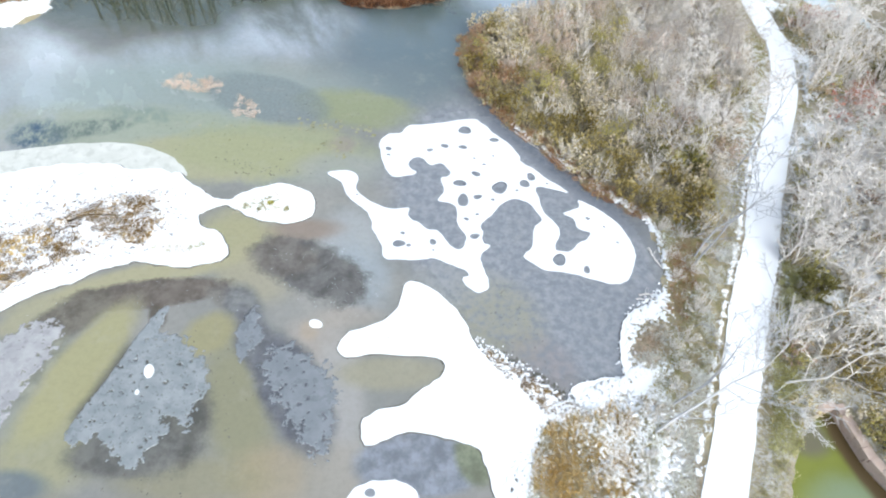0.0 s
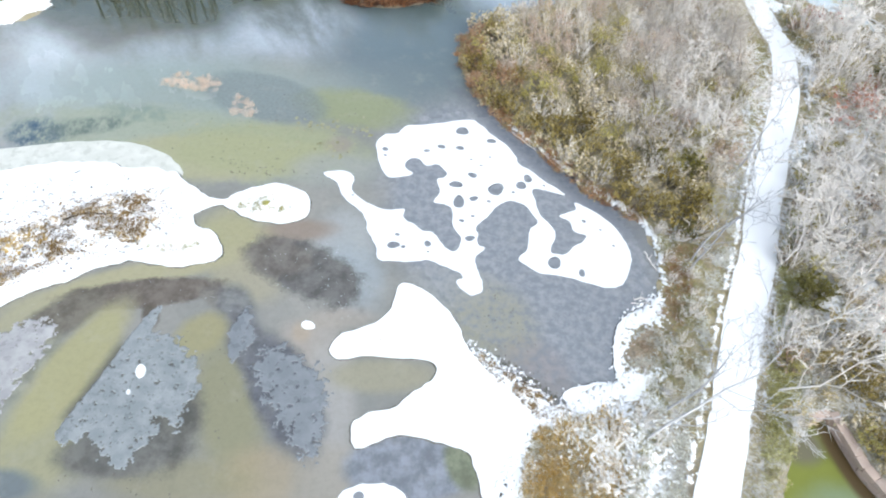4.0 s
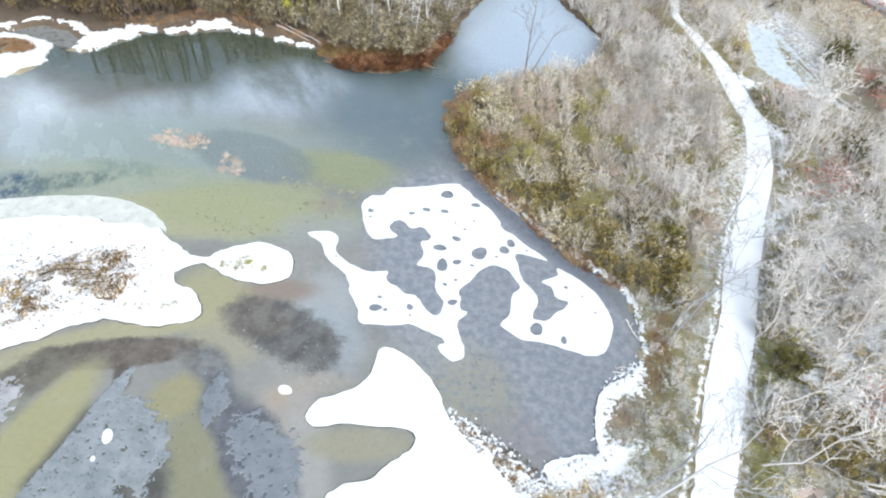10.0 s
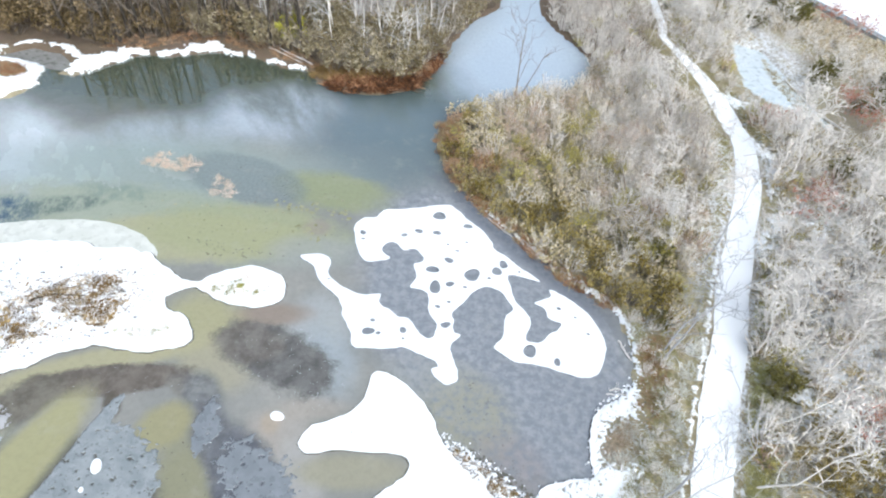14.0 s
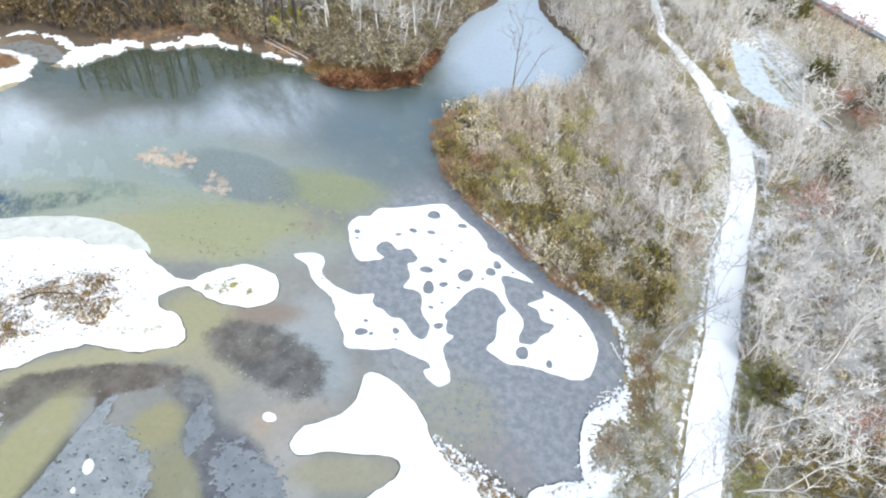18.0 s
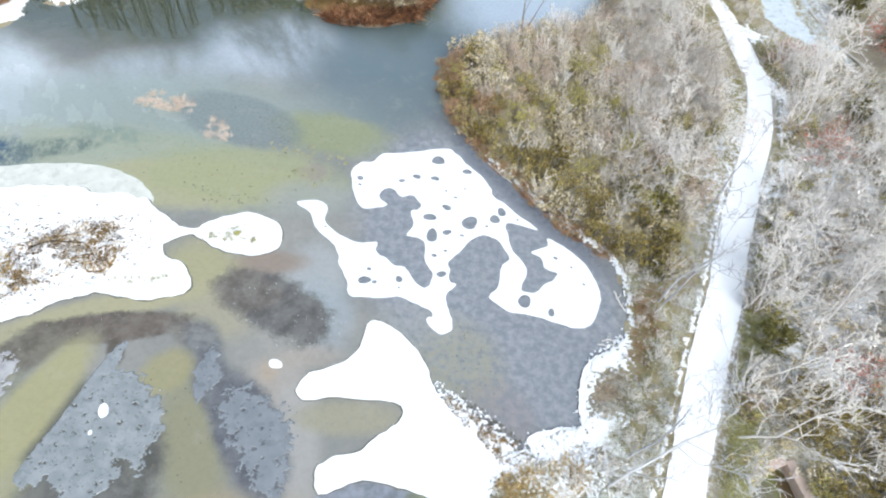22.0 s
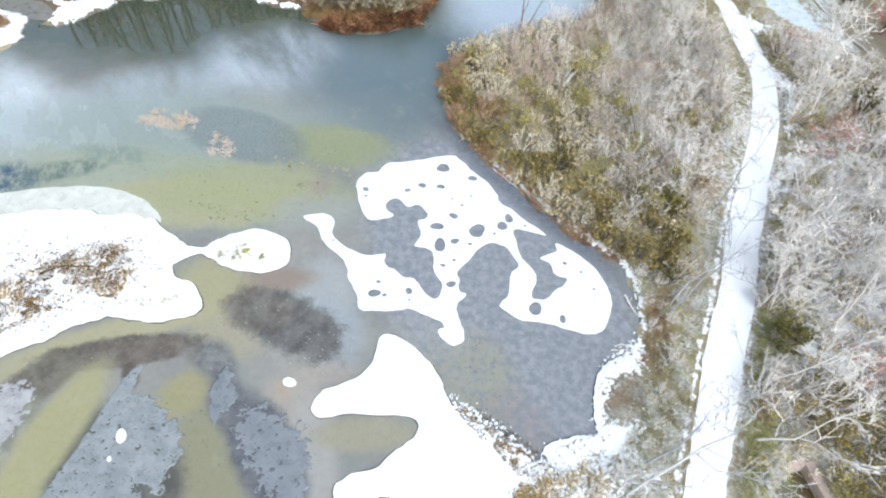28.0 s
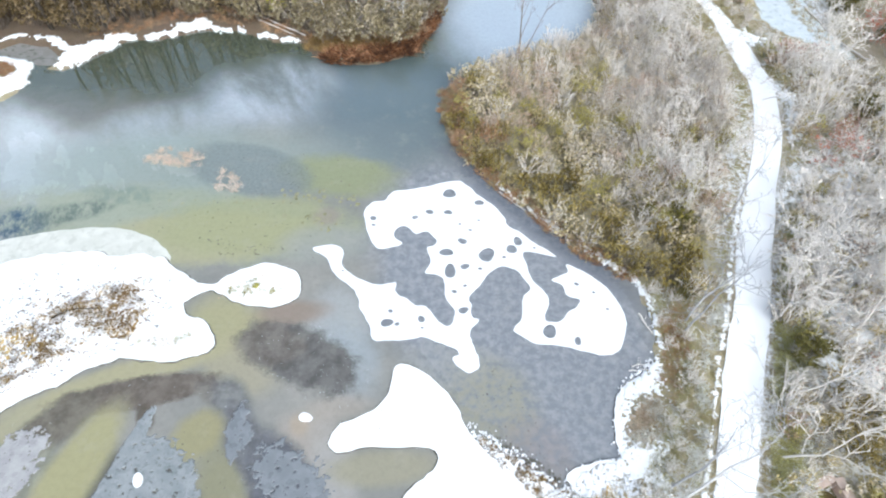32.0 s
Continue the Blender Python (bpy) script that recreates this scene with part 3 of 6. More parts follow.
TRACK = [(33.0, 124.0), (33.1, 94.4), (32.1, 87.1), (33.0, 82.8), (34.8, 74.0), (35.2, 67.4), (35.3, 62.5), (35.4, 58.6), (33.6, 51.2), (30.1, 42.6), (26.8, 34.8), (24.5, 28.4), (22.2, 23.1), (20.5, 18.6), (19.4, 15.8), (17.8, 11.6), (12.0, -2.0), (4.0, -22.0)]
CANAL = [(43.8, 88.0), (47.2, 86.1), (47.9, 81.5), (48.3, 77.3), (48.5, 72.8), (48.8, 68.8), (49.7, 64.7), (48.2, 64.4), (46.7, 66.4), (44.7, 68.1), (42.7, 69.8), (41.3, 71.5), (40.8, 73.9), (41.2, 78.0), (42.2, 83.5)]
POOL_ICE = [(-55.5, 62.0), (-52.3, 65.0), (-48.4, 64.4), (-45.9, 62.2), (-46.2, 60.6), (-49.7, 61.0), (-51.7, 61.8)]
LOCK = [(25.7, 15.3), (26.5, 12.0), (27.6, 10.0), (30.5, 5.0), (31.0, -6.0), (22.0, -6.0), (20.9, 8.5), (21.5, 10.1), (22.8, 12.7), (24.4, 14.6)]


def signed(px, py, loop):
    """Distance to a closed loop, negative inside, for arrays of points."""
    a = np.array(loop)
    b = np.roll(a, -1, 0)
    best = np.full(px.shape, 1e9)
    inside = np.zeros(px.shape, bool)
    for (x0, y0), (x1, y1) in zip(a, b):
        ex, ey = x1 - x0, y1 - y0
        t = np.clip(((px - x0) * ex + (py - y0) * ey) / (ex * ex + ey * ey + 1e-12), 0, 1)
        best = np.minimum(best, np.hypot(px - x0 - t * ex, py - y0 - t * ey))
        cross = (y0 > py) != (y1 > py)
        with np.errstate(divide="ignore", invalid="ignore"):
            inside ^= cross & (px < x0 + (py - y0) * ex / np.where(ey == 0, 1e-12, ey))
    return np.where(inside, -best, best)


def from_line(px, py, line):
    best = np.full(np.shape(px), 1e9)
    for (x0, y0), (x1, y1) in zip(line[:-1], line[1:]):
        ex, ey = x1 - x0, y1 - y0
        t = np.clip(((px - x0) * ex + (py - y0) * ey) / (ex * ex + ey * ey), 0, 1)
        best = np.minimum(best, np.hypot(px - x0 - t * ex, py - y0 - t * ey))
    return best


TRACK_LINE = [(x, y) for x, y in smooth_loop(TRACK, 5)[: 5 * (len(TRACK) - 1) + 1]]


def land(px, py):
    """Height of the ground."""
    px, py = np.asarray(px, float), np.asarray(py, float)
    s = signed(px, py, SHORE)
    h = np.where(s < 0, np.maximum(-1.2, s * 0.35 - 0.05), np.minimum(0.55, 0.12 + s * 0.16))
    rough_ground = np.array([noise.fractal(Vector((x * 0.25, y * 0.25, 3.0)), 1.0, 2.0, 3) for x, y in zip(px.ravel(), py.ravel())]).reshape(px.shape)
    h = h + np.where(s > 0, 0.12 * rough_ground * np.clip(s, 0, 1), 0)
    t = from_line(px, py, TRACK_LINE)
    h = np.where(s > 0, h + (0.42 - h) * np.clip(2.6 - t, 0, 1), h)
    for loop, deep in ((CANAL, -0.5), (LOCK, -1.2), (POOL_ICE, -0.4)):
        c = signed(px, py, loop)
        h = np.where(c < 0.3, h + (deep - h) * np.clip((0.3 - c) / 0.5, 0, 1), h)
    return h


def axis(fine0, fine1, step, far):
    mid = list(np.arange(fine0, fine1, step))
    out, d = [], step
    lo, hi, left, right = mid[0], mid[-1], [], []
    while hi < far:
        d *= 1.35
        hi += d
        lo -= d
        left.append(lo)
        right.append(hi)
    return np.array(left[::-1] + mid + right)


gx, gy = np.meshgrid(axis(-66, 72, 0.6, 2600), axis(-6, 126, 0.6, 2600))
gz = land(gx, gy)
rows_, cols_ = gx.shape
ids = np.arange(rows_ * cols_).reshape(rows_, cols_)
quads = np.stack([ids[:-1, :-1], ids[:-1, 1:], ids[1:, 1:], ids[1:, :-1]], -1).reshape(-1, 4)
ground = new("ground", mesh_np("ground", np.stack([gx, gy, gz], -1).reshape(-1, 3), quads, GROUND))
for p in ground.data.polygons:
    p.use_smooth = True
tagged(ground, "brown leaf-littered bank with patches of thin snow", "ground", kind="structure")


def ground_at(x, y):
    return float(land(np.array([x]), np.array([y]))[0])


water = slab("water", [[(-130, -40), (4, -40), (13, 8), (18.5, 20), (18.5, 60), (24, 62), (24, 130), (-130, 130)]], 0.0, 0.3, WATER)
tagged(water, "murky olive and grey pond water partly frozen over", "water", kind="structure")
canal_ice = slab("canal_water", [smooth_loop(CANAL, 4)], 0.0, 0.2, ICE_CANAL)
tagged(canal_ice, "pale blue-white frozen canal strip among trees", "water", kind="structure")

lock_pool = slab("pool_water", [smooth_loop(LOCK, 4)], -0.3, 0.2, POOL)
tagged(lock_pool, "olive-green iced pool in a stone-edged basin", "water", kind="structure")

far_pool = slab("pool_ice", [smooth_loop(POOL_ICE, 5)], 0.02, 0.1, ICE_POOL)
tagged(far_pool, "small grey-brown frozen pool behind the far shore", "water", kind="structure")

# ---- snow track ----
n_line = len(TRACK_LINE)
left_, right_ = [], []
for i, (x, y) in enumerate(TRACK_LINE):
    a, b = TRACK_LINE[max(i - 1, 0)], TRACK_LINE[min(i + 1, n_line - 1)]
    dx, dy = b[0] - a[0], b[1] - a[1]
    l = math.hypot(dx, dy)
    w = np.interp(y, (16, 19, 23, 28, 35, 43, 51, 59, 63, 67, 74, 83, 87, 94), (1.28, 1.32, 1.40, 1.40, 1.44, 1.28, 1.39, 1.28, 1.43, 1.36, 1.14, 0.71, 0.63, 0.62))
    for side, out in ((1, left_), (-1, right_)):
        v = w * (1 + 0.12 * noise.fractal(Vector((x * 1.3, y * 1.3, side)), 1.0, 2.0, 3))
        out.append((x + side * dy / l * v, y - side * dx / l * v))
path_ob = slab("path", [left_ + right_[::-1]], 0.5, 0.2, SNOW)
line = [p for p in TRACK_LINE if 6 < p[1] < 44]
edge = []
for out in (1.92, 1.72):
    side = []
    for (ax, ay), (bx, by) in zip(line[:-1], line[1:]):
        l = math.hypot(bx - ax, by - ay)
        side.append((ax + (by - ay) / l * out, ay - (bx - ax) / l * out))
    edge += side if out > 1.8 else side[::-1]
VERGE_SNOW = edge
tagged(path_ob, "snow-covered gravel towpath between bare trees", "path", kind="structure")

# ---- snow on the ice ----
ISLAND = [(-60, 26.6), (-48, 28.4), (-40.0, 30.8), (-37.2, 32.0), (-36.1, 32.4), (-34.0, 33.0), (-31.6, 33.3), (-29.7, 33.3), (-28.6, 32.9), (-26.0, 33.2), (-25.0, 32.8), (-24.3, 33.0), (-23.3, 32.1), (-21.8, 31.2), (-20.6, 30.4), (-19.3, 30.2), (-18.4, 31.0), (-17.4, 31.6), (-15.3, 32.5), (-12.7, 31.7), (-11.9, 30.2), (-12.2, 28.8),
          (-14.5, 28.1), (-17.1, 28.6), (-18.9, 29.6), (-19.8, 29.4), (-20.6, 29.0), (-21.0, 28.2), (-20.4, 27.2), (-18.9, 26.7), (-17.7, 25.0), (-17.8, 24.1), (-18.5, 23.7), (-20.7, 23.15), (-22.4, 23.2), (-24.0, 23.4), (-25.0, 23.1), (-26.4, 22.5), (-27.1, 21.9), (-27.8, 21.2), (-29.4, 20.4), (-30.8, 19.3), (-34, 16.4), (-42, 11), (-60, 9)]
SHELF = [(-60, 30.2), (-46, 32.6), (-38.8, 34.5), (-36.2, 35.3), (-34.4, 35.7), (-31.2, 36.2), (-28.5, 36.0), (-26.9, 35.5), (-25.6, 34.9), (-24.5, 34.0), (-23.6, 32.8), (-24.6, 31.6), (-34, 31.6), (-60, 25)]
FLOE_ARM = [(-11.6, 34.3), (-10.3, 33.2), (-9.4, 31.6), (-7.5, 29.9), (-6.8, 28.1), (-6.0, 26.7), (-5.6, 25.4), (-4.6, 25.3), (-2.8, 25.4), (-1.7, 25.7), (-0.8, 25.3), (-0.2, 25.1), (0.7, 24.8), (1.1, 24.3), (0.6, 23.8), (1.6, 22.8), (2.5, 23.1), (2.6, 24.0), (2.1, 25.3), (2.0, 26.4), (2.7, 27.3), (2.1, 27.6)]
FLOE_EAST = [(2.1, 28.6), (1.9, 29.4), (3.0, 30.9), (3.6, 31.9), (4.6, 32.7), (5.8, 32.4), (6.5, 31.5), (7.0, 30.4), (6.3, 29.5), (6.1, 27.6), (5.4, 26.5), (6.3, 25.7), (7.1, 25.3), (9.1, 25.1), (10.8, 24.7), (12.3, 24.4), (13.4, 24.9), (14.0, 26.0), (14.4, 27.7), (13.9, 29.7), (12.9, 31.2), (11.4, 32.5), (10.3, 33.0)]
FLOE_BAY = [(10.2, 32.1), (8.9, 31.4), (9.7, 30.8), (10.0, 29.8), (10.9, 29.5), (10.7, 28.9), (9.9, 28.2), (9.1, 27.4), (8.1, 27.3), (8.0, 28.0), (8.4, 29.0), (8.2, 30.2), (7.3, 31.2), (6.9, 32.8), (6.7, 34.2), (7.6, 34.3), (9.5, 33.9), (8.6, 34.7), (7.6, 35.5), (6.7, 36.5), (5.5, 37.3), (5.3, 38.2), (4.4, 39.7), (3.1, 40.9), (1.7, 42.5)]
FLOE_NORTH = [(0.7, 42.9), (-3.2, 41.7), (-5.2, 41.3), (-5.8, 40.2), (-7.0, 39.8), (-7.6, 38.6), (-7.0, 36.1), (-6.1, 34.5), (-4.9, 34.5), (-3.9, 35.0), (-4.6, 35.7), (-4.5, 36.8), (-3.6, 37.0), (-2.8, 36.2), (-1.8, 36.4), (-0.9, 35.5), (-1.1, 34.8), (-1.7, 34.5), (-1.3, 33.1), (-1.8, 31.8), (-0.7, 31.7), (-0.1, 30.8), (-0.0, 29.5)]
FLOE_WEST = [(0.7, 28.2), (0.6, 27.1), (0.1, 26.7), (-0.5, 27.1), (-1.2, 28.1), (-1.7, 28.5), (-2.4, 28.6), (-2.9, 29.0), (-4.1, 29.8), (-4.2, 30.8), (-5.7, 30.5), (-7.4, 31.2), (-8.8, 32.4), (-8.9, 33.7), (-9.6, 34.6)]
BIG_HOLES = [(0.2, 41.2, 0.71, 0.5), (3.0, 40.1, 0.43, 0.35), (-1.6, 38.8, 0.37, 0.31), (0.1, 38.8, 0.37, 0.31), (-6.7, 37.9, 0.31, 0.28), (1.4, 35.4, 0.41, 0.33), (0.0, 34.1, 0.66, 0.36), (0.35, 32.1, 0.42, 0.85),
             (1.6, 32.6, 0.39, 0.3), (3.5, 33.9, 0.72, 0.7), (5.7, 34.6, 0.5, 0.45), (6.3, 35.5, 0.42, 0.45), (-4.6, 26.9, 0.49, 0.38), (-1.9, 27.3, 0.3, 0.3), (1.45, 28.2, 0.42, 0.3), (8.2, 26.4, 0.55, 0.58), (10.3, 25.6, 0.27, 0.36)]
SMALL_HOLES = [(-2.9, 38.1, 0.31), (-6.6, 37.1, 0.2), (1.2, 37.4, 0.15), (2.9, 37.9, 0.15), (2.1, 36.7, 0.18), (5.0, 33.7, 0.18), (7.7, 34.8, 0.16), (1.6, 30.6, 0.18), (0.7, 30.0, 0.24), (2.9, 32.4, 0.2),
               (-3.8, 26.8, 0.22), (-4.4, 28.0, 0.22), (-1.8, 26.5, 0.13), (10.9, 31.0, 0.22), (12.2, 30.2, 0.14), (13.1, 28.6, 0.15), (-8.7, 31.9, 0.14)]
STAR = [(-3.6, 23.2), (-2.0, 23.0), (0.0, 21.4), (1.1, 19.8), (1.6, 18.5), (3.2, 16.6), (4.9, 15.2), (6.4, 13.9), (5.6, 12.4), (4.9, 10.6), (4.1, 9.1), (3.6, 7.0), (2.7, 9.6), (2.0, 11.0), (0.2, 11.5), (-2.3, 11.8),
        (-4.2, 11.0), (-5.1, 10.8), (-5.4, 12.2), (-4.6, 12.9), (-2.7, 13.7), (-1.7, 14.8), (-0.4, 15.9), (-0.7, 17.0), (-2.9, 17.1), (-5.6, 17.0), (-7.1, 16.6), (-7.8, 17.4), (-7.2, 18.6), (-5.5, 19.4), (-4.1, 20.8)]
LEFT_ICE = [(-28.2, 10.0), (-31.0, 15.0), (-29.4, 17.2), (-29.0, 17.8), (-27.2, 17.2), (-27.0, 15.9), (-27.0, 14.8), (-27.3, 13.7), (-27.5, 12.2)]
PATCH = [(-20.4, 19.5), (-20.4, 18.2), (-20.1, 17.4), (-19.3, 17.4), (-18.4, 17.0), (-17.4, 16.3), (-16.4, 15.2), (-15.9, 14.1), (-16.0, 13.2), (-16.2, 12.6), (-16.1, 11.3), (-16.9, 11.6), (-17.6, 11.5), (-17.5, 10.4), (-18.4, 9.6),
         (-18.4, 8.6), (-19.2, 8.6), (-20.3, 9.5), (-21.2, 10.1), (-22.7, 9.6), (-23.4, 10.2), (-22.9, 12.1), (-22.3, 14.2), (-21.7, 16.9), (-21.2, 18.6), (-20.8, 19.5)]
ICE_SMALL = [(-14.3, 20.0), (-14.9, 18.5), (-14.9, 17.3), (-14.3, 16.1), (-13.7, 16.2), (-13.3, 17.9), (-13.7, 18.7)]
ICE_LONG = [(-12.4, 16.3), (-11.5, 17.1), (-9.6, 16.4), (-8.2, 15.4), (-7.4, 13.9), (-7.4, 12.0), (-7.4, 10.2), (-8.2, 10.1), (-9.4, 11.5), (-10.4, 12.5), (-11.4, 13.9), (-12.5, 15.5)]
LOW_FLOE = [(-5.8, 5.5), (-5.5, 7.8), (-4.4, 8.6), (-2.7, 8.8), (-1.7, 8.3), (-1.0, 7.0), (-1.4, 5.0)]

shelf = slab("ice_sheet", [smooth_loop(SHELF, 6, 0.12, 0.8)], 0.006, 0.006, ICE_SHELF)
tagged(shelf, "pale whitish ice shelf along the islet shore", "ice")
island = slab("snow_sheet", [smooth_loop(ISLAND, 8, 0.16, 1.3)], 0.12, 0.12, SNOW)
tagged(island, "thick white snow sheet round a low grassy islet", "snow")
floe_holes = [ring(x, y, a, b) for x, y, a, b in BIG_HOLES] + [ring(x, y, a, a * 0.8, n=10) for x, y, a in SMALL_HOLES]
floe = slab("snow_sheet", [smooth_loop(FLOE_ARM + FLOE_EAST + FLOE_BAY + FLOE_NORTH + FLOE_WEST, 5, 0.10, 1.4)] + floe_holes, 0.05, 0.05, SNOW)
tagged(floe, "white snow crust on ice with round dark melt holes", "snow")
star = slab("snow_sheet", [smooth_loop(STAR, 7, 0.12, 1.5)], 0.07, 0.07, SNOW)
tagged(star, "white snow sheet reaching over pond ice from the marsh", "snow")
low_floe = slab("snow_sheet", [smooth_loop(LOW_FLOE, 7, 0.1, 1.5), ring(-4.3, 8.0, 0.3, 0.28)], 0.05, 0.05, SNOW)
tagged(low_floe, "small white snow crust with one melt hole", "snow")
for x, y, a, b, turn in ((-19.9, 14.6, 0.3, 0.52, 22), (-20.1, 13.1, 0.14, 0.15, 0), (-9.7, 19.05, 0.46, 0.34, -20)):
    cap = slab("snow_lump", [ring(x, y, a, b, turn)], 0.14, 0.14, SNOW)
    tagged(cap, "small white snow-capped lump on the ice", "snow", "snow caps")


def rim(loop, out, z, material, label):
    """A band of wet slush just outside a snow sheet."""
    a = np.array(loop)
    d = np.roll(a, -1, 0) - np.roll(a, 1, 0)
    area = (a[:, 0] * np.roll(a[:, 1], -1) - a[:, 1] * np.roll(a[:, 0], -1)).sum()
    n = np.stack([d[:, 1], -d[:, 0]], 1) / (np.linalg.norm(d, axis=1)[:, None] + 1e-9) * (1 if area > 0 else -1)
    w = np.array([out * (0.7 + 0.6 * noise.fractal(Vector((x, y, 2.0)), 1.0, 2.0, 3)) for x, y in a])
    ob = slab("slush_rim", [[(float(x), float(y)) for x, y in a + n * w[:, None]]], z, z, material)
    return tagged(ob, label, "slush")


SLUSH = ice_material("wet_slush", (0.08, 0.075, 0.055), (0.13, 0.12, 0.095))
rim(smooth_loop(ISLAND, 8, 0.16, 1.3), 0.14, 0.012, SLUSH, "thin brown slush edge round the islet snow")
rim(smooth_loop(STAR, 7, 0.12, 1.5), 0.12, 0.014, SLUSH, "thin brown slush edge along the marsh snow")


WET_ICE = ice_material("wet_ice_edge", (0.18, 0.19, 0.205), (0.23, 0.24, 0.255))
rim(smooth_loop(FLOE_ARM + FLOE_EAST + FLOE_BAY + FLOE_NORTH + FLOE_WEST, 5, 0.10, 1.4), 0.09, 0.012, WET_ICE, "thin dark wet edge round the snow crust")
rim(smooth_loop(LOW_FLOE, 7, 0.1, 1.5), 0.09, 0.012, WET_ICE, "thin dark wet edge round the small snow crust")
for hole in floe_holes[:len(BIG_HOLES)]:
    mx, my = (sum(q[i] for q in hole) / len(hole) for i in (0, 1))
    edge = slab("slush_rim", [[(mx + 1.02 * (x - mx), my + 1.02 * (y - my)) for x, y in hole], [(mx + 0.9 * (x - mx), my + 0.9 * (y - my)) for x, y in hole]], 0.012, 0.012, WET_ICE)
    tagged(edge, "dark wet edge inside a melt hole", "slush", "melt holes")


def cell_sheet(name, loop, cell, level, ragged, scale, thick, seed, material, base, pits=0.0, pit_scale=2.4, calm=None):
    """A thin sheet made of small cells inside a plan loop, with a frayed edge and pits; base gives the height below it."""
    a = np.array(loop)
    (x0, y0), (x1, y1) = a.min(0) - 1, a.max(0) + 1
    nx, ny = int((x1 - x0) / cell), int((y1 - y0) / cell)
    cx, cy = np.meshgrid(x0 + (np.arange(nx) + 0.5) * cell, y0 + (np.arange(ny) + 0.5) * cell)
    s = signed(cx, cy, loop)
    rag = np.zeros(cx.shape)
    near = np.abs(s) < 3.0 * ragged + 0.5
    rag[near] = [noise.fractal(Vector((x * scale, y * scale, seed)), 0.6, 2.1, 5) for x, y in zip(cx[near], cy[near])]
    if calm:
        rag *= 0.15 + 0.85 * np.clip((from_line(cx, cy, calm) - 0.6) / 1.2, 0, 1)
    on = s + ragged * rag < level
    if pits:
        hole = np.zeros(cx.shape)
        hole[on] = [noise.fractal(Vector((x * pit_scale, y * pit_scale, seed + 40)), 0.7, 2.0, 3) for x, y in zip(cx[on], cy[on])]
        on &= hole < pits
    vx, vy = np.meshgrid(x0 + np.arange(nx + 1) * cell, y0 + np.arange(ny + 1) * cell)
    jig = np.random.default_rng(5).uniform(-0.3, 0.3, size=(2, *vx.shape)) * cell
    vx, vy = vx + jig[0], vy + jig[1]
    n = vx.size
    idx = np.arange(n).reshape(vx.shape)
    j, i = np.nonzero(on)
    faces = [np.stack([idx[j, i], idx[j, i + 1], idx[j + 1, i + 1], idx[j + 1, i]], 1)]
    pad = np.pad(on, 1)
    for dj, di, (aj, ai), (bj, bi) in ((-1, 0, (0, 0), (0, 1)), (1, 0, (1, 1), (1, 0)), (0, -1, (1, 0), (0, 0)), (0, 1, (0, 1), (1, 1))):
        m = on & ~pad[1 + dj:1 + dj + ny, 1 + di:1 + di + nx]
        j, i = np.nonzero(m)
        p, q = idx[j + aj, i + ai], idx[j + bj, i + bi]
        faces.append(np.stack([q, p, p + n, q + n], 1))
    f = np.concatenate(faces)
    used = np.unique(f)
    remap = np.zeros(2 * n, int)
    remap[used] = np.arange(len(used))
    flat = used % n
    top = base(vx.ravel()[flat], vy.ravel()[flat]) + thick
    v = np.stack([vx.ravel()[flat], vy.ravel()[flat], np.where(used < n, top, top - thick - 0.05)], 1)
    return new(name, mesh_np(name, v, remap[f], material))


def snow_cover(name, loop, cell, level, label, ragged=1.1, scale=1.1, thick=0.07, seed=0.0):
    """Snow draped on the ground, thin and broken where litter and grass come through."""
    ob = cell_sheet(name, loop, cell, level, ragged, scale, thick, seed, SNOW, lambda x, y: np.maximum(land(x, y), 0.12 * np.clip(1 + signed(x, y, SHORE), 0, 1) - 0.02))
    return tagged(ob, label, "snow", kind="stuff")


for loop, rag, pits, mat, label in ((PATCH, 0.55, 0.62, ICE_PALE, "frayed blue-grey ice sheet over dark water"), (ICE_SMALL, 0.4, 0.6, ICE_GREY, "small torn blue-grey ice sheet"),
                                    (ICE_LONG, 0.9, 0.6, ICE_GREY, "long torn blue-grey ice sheet"), (LEFT_ICE, 0.6, 0.7, ICE_PINK, "pale pinkish ice sheet with torn edge")):
    ob = cell_sheet("ice_sheet", smooth_loop(loop, 5), 0.085, 0.05, rag, 1.7, 0.02, float(len(loop)), mat, lambda x, y: 0 * x, pits,
                    calm=[(-23.4, 10.2), (-22.9, 12.1), (-22.3, 14.2), (-21.7, 16.9), (-21.2, 18.6), (-20.6, 19.5)] if loop is PATCH else None)
    tagged(ob, label, "ice")

MARSH_RIM = [(15.8, 24.6), (15.0, 23.4), (13.3, 22.2), (12.4, 20.7), (12.0, 18.6), (11.9, 16.8), (10.3, 16.3), (8.4, 15.5), (8.1, 14.6), (9.0, 13.9), (10.1, 13.6), (11.7, 15.1), (14.1, 14.6), (15.5, 18.0), (14.0, 17.4), (12.7, 17.7), (12.9, 19.1), (14.1, 20.8), (15.9, 21.2), (16.4, 24.0)]
MARSH_EDGE = [(2.0, 18.4), (4.2, 17.2), (5.9, 16.0), (7.9, 14.3), (9.5, 13.4), (8.5, 12.6), (6.5, 12.6), (5.9, 10.9), (5.2, 8.0), (4.0, 6.0), (3.6, 8.0), (4.4, 11.0), (5.0, 13.4), (3.5, 15.8)]
MARSH_BACK = [(11.0, 13.8), (14.0, 14.6), (16.6, 14.0), (15.0, 10.0), (13.0, 5.0), (9.8, 5.0), (11.2, 9.0)]
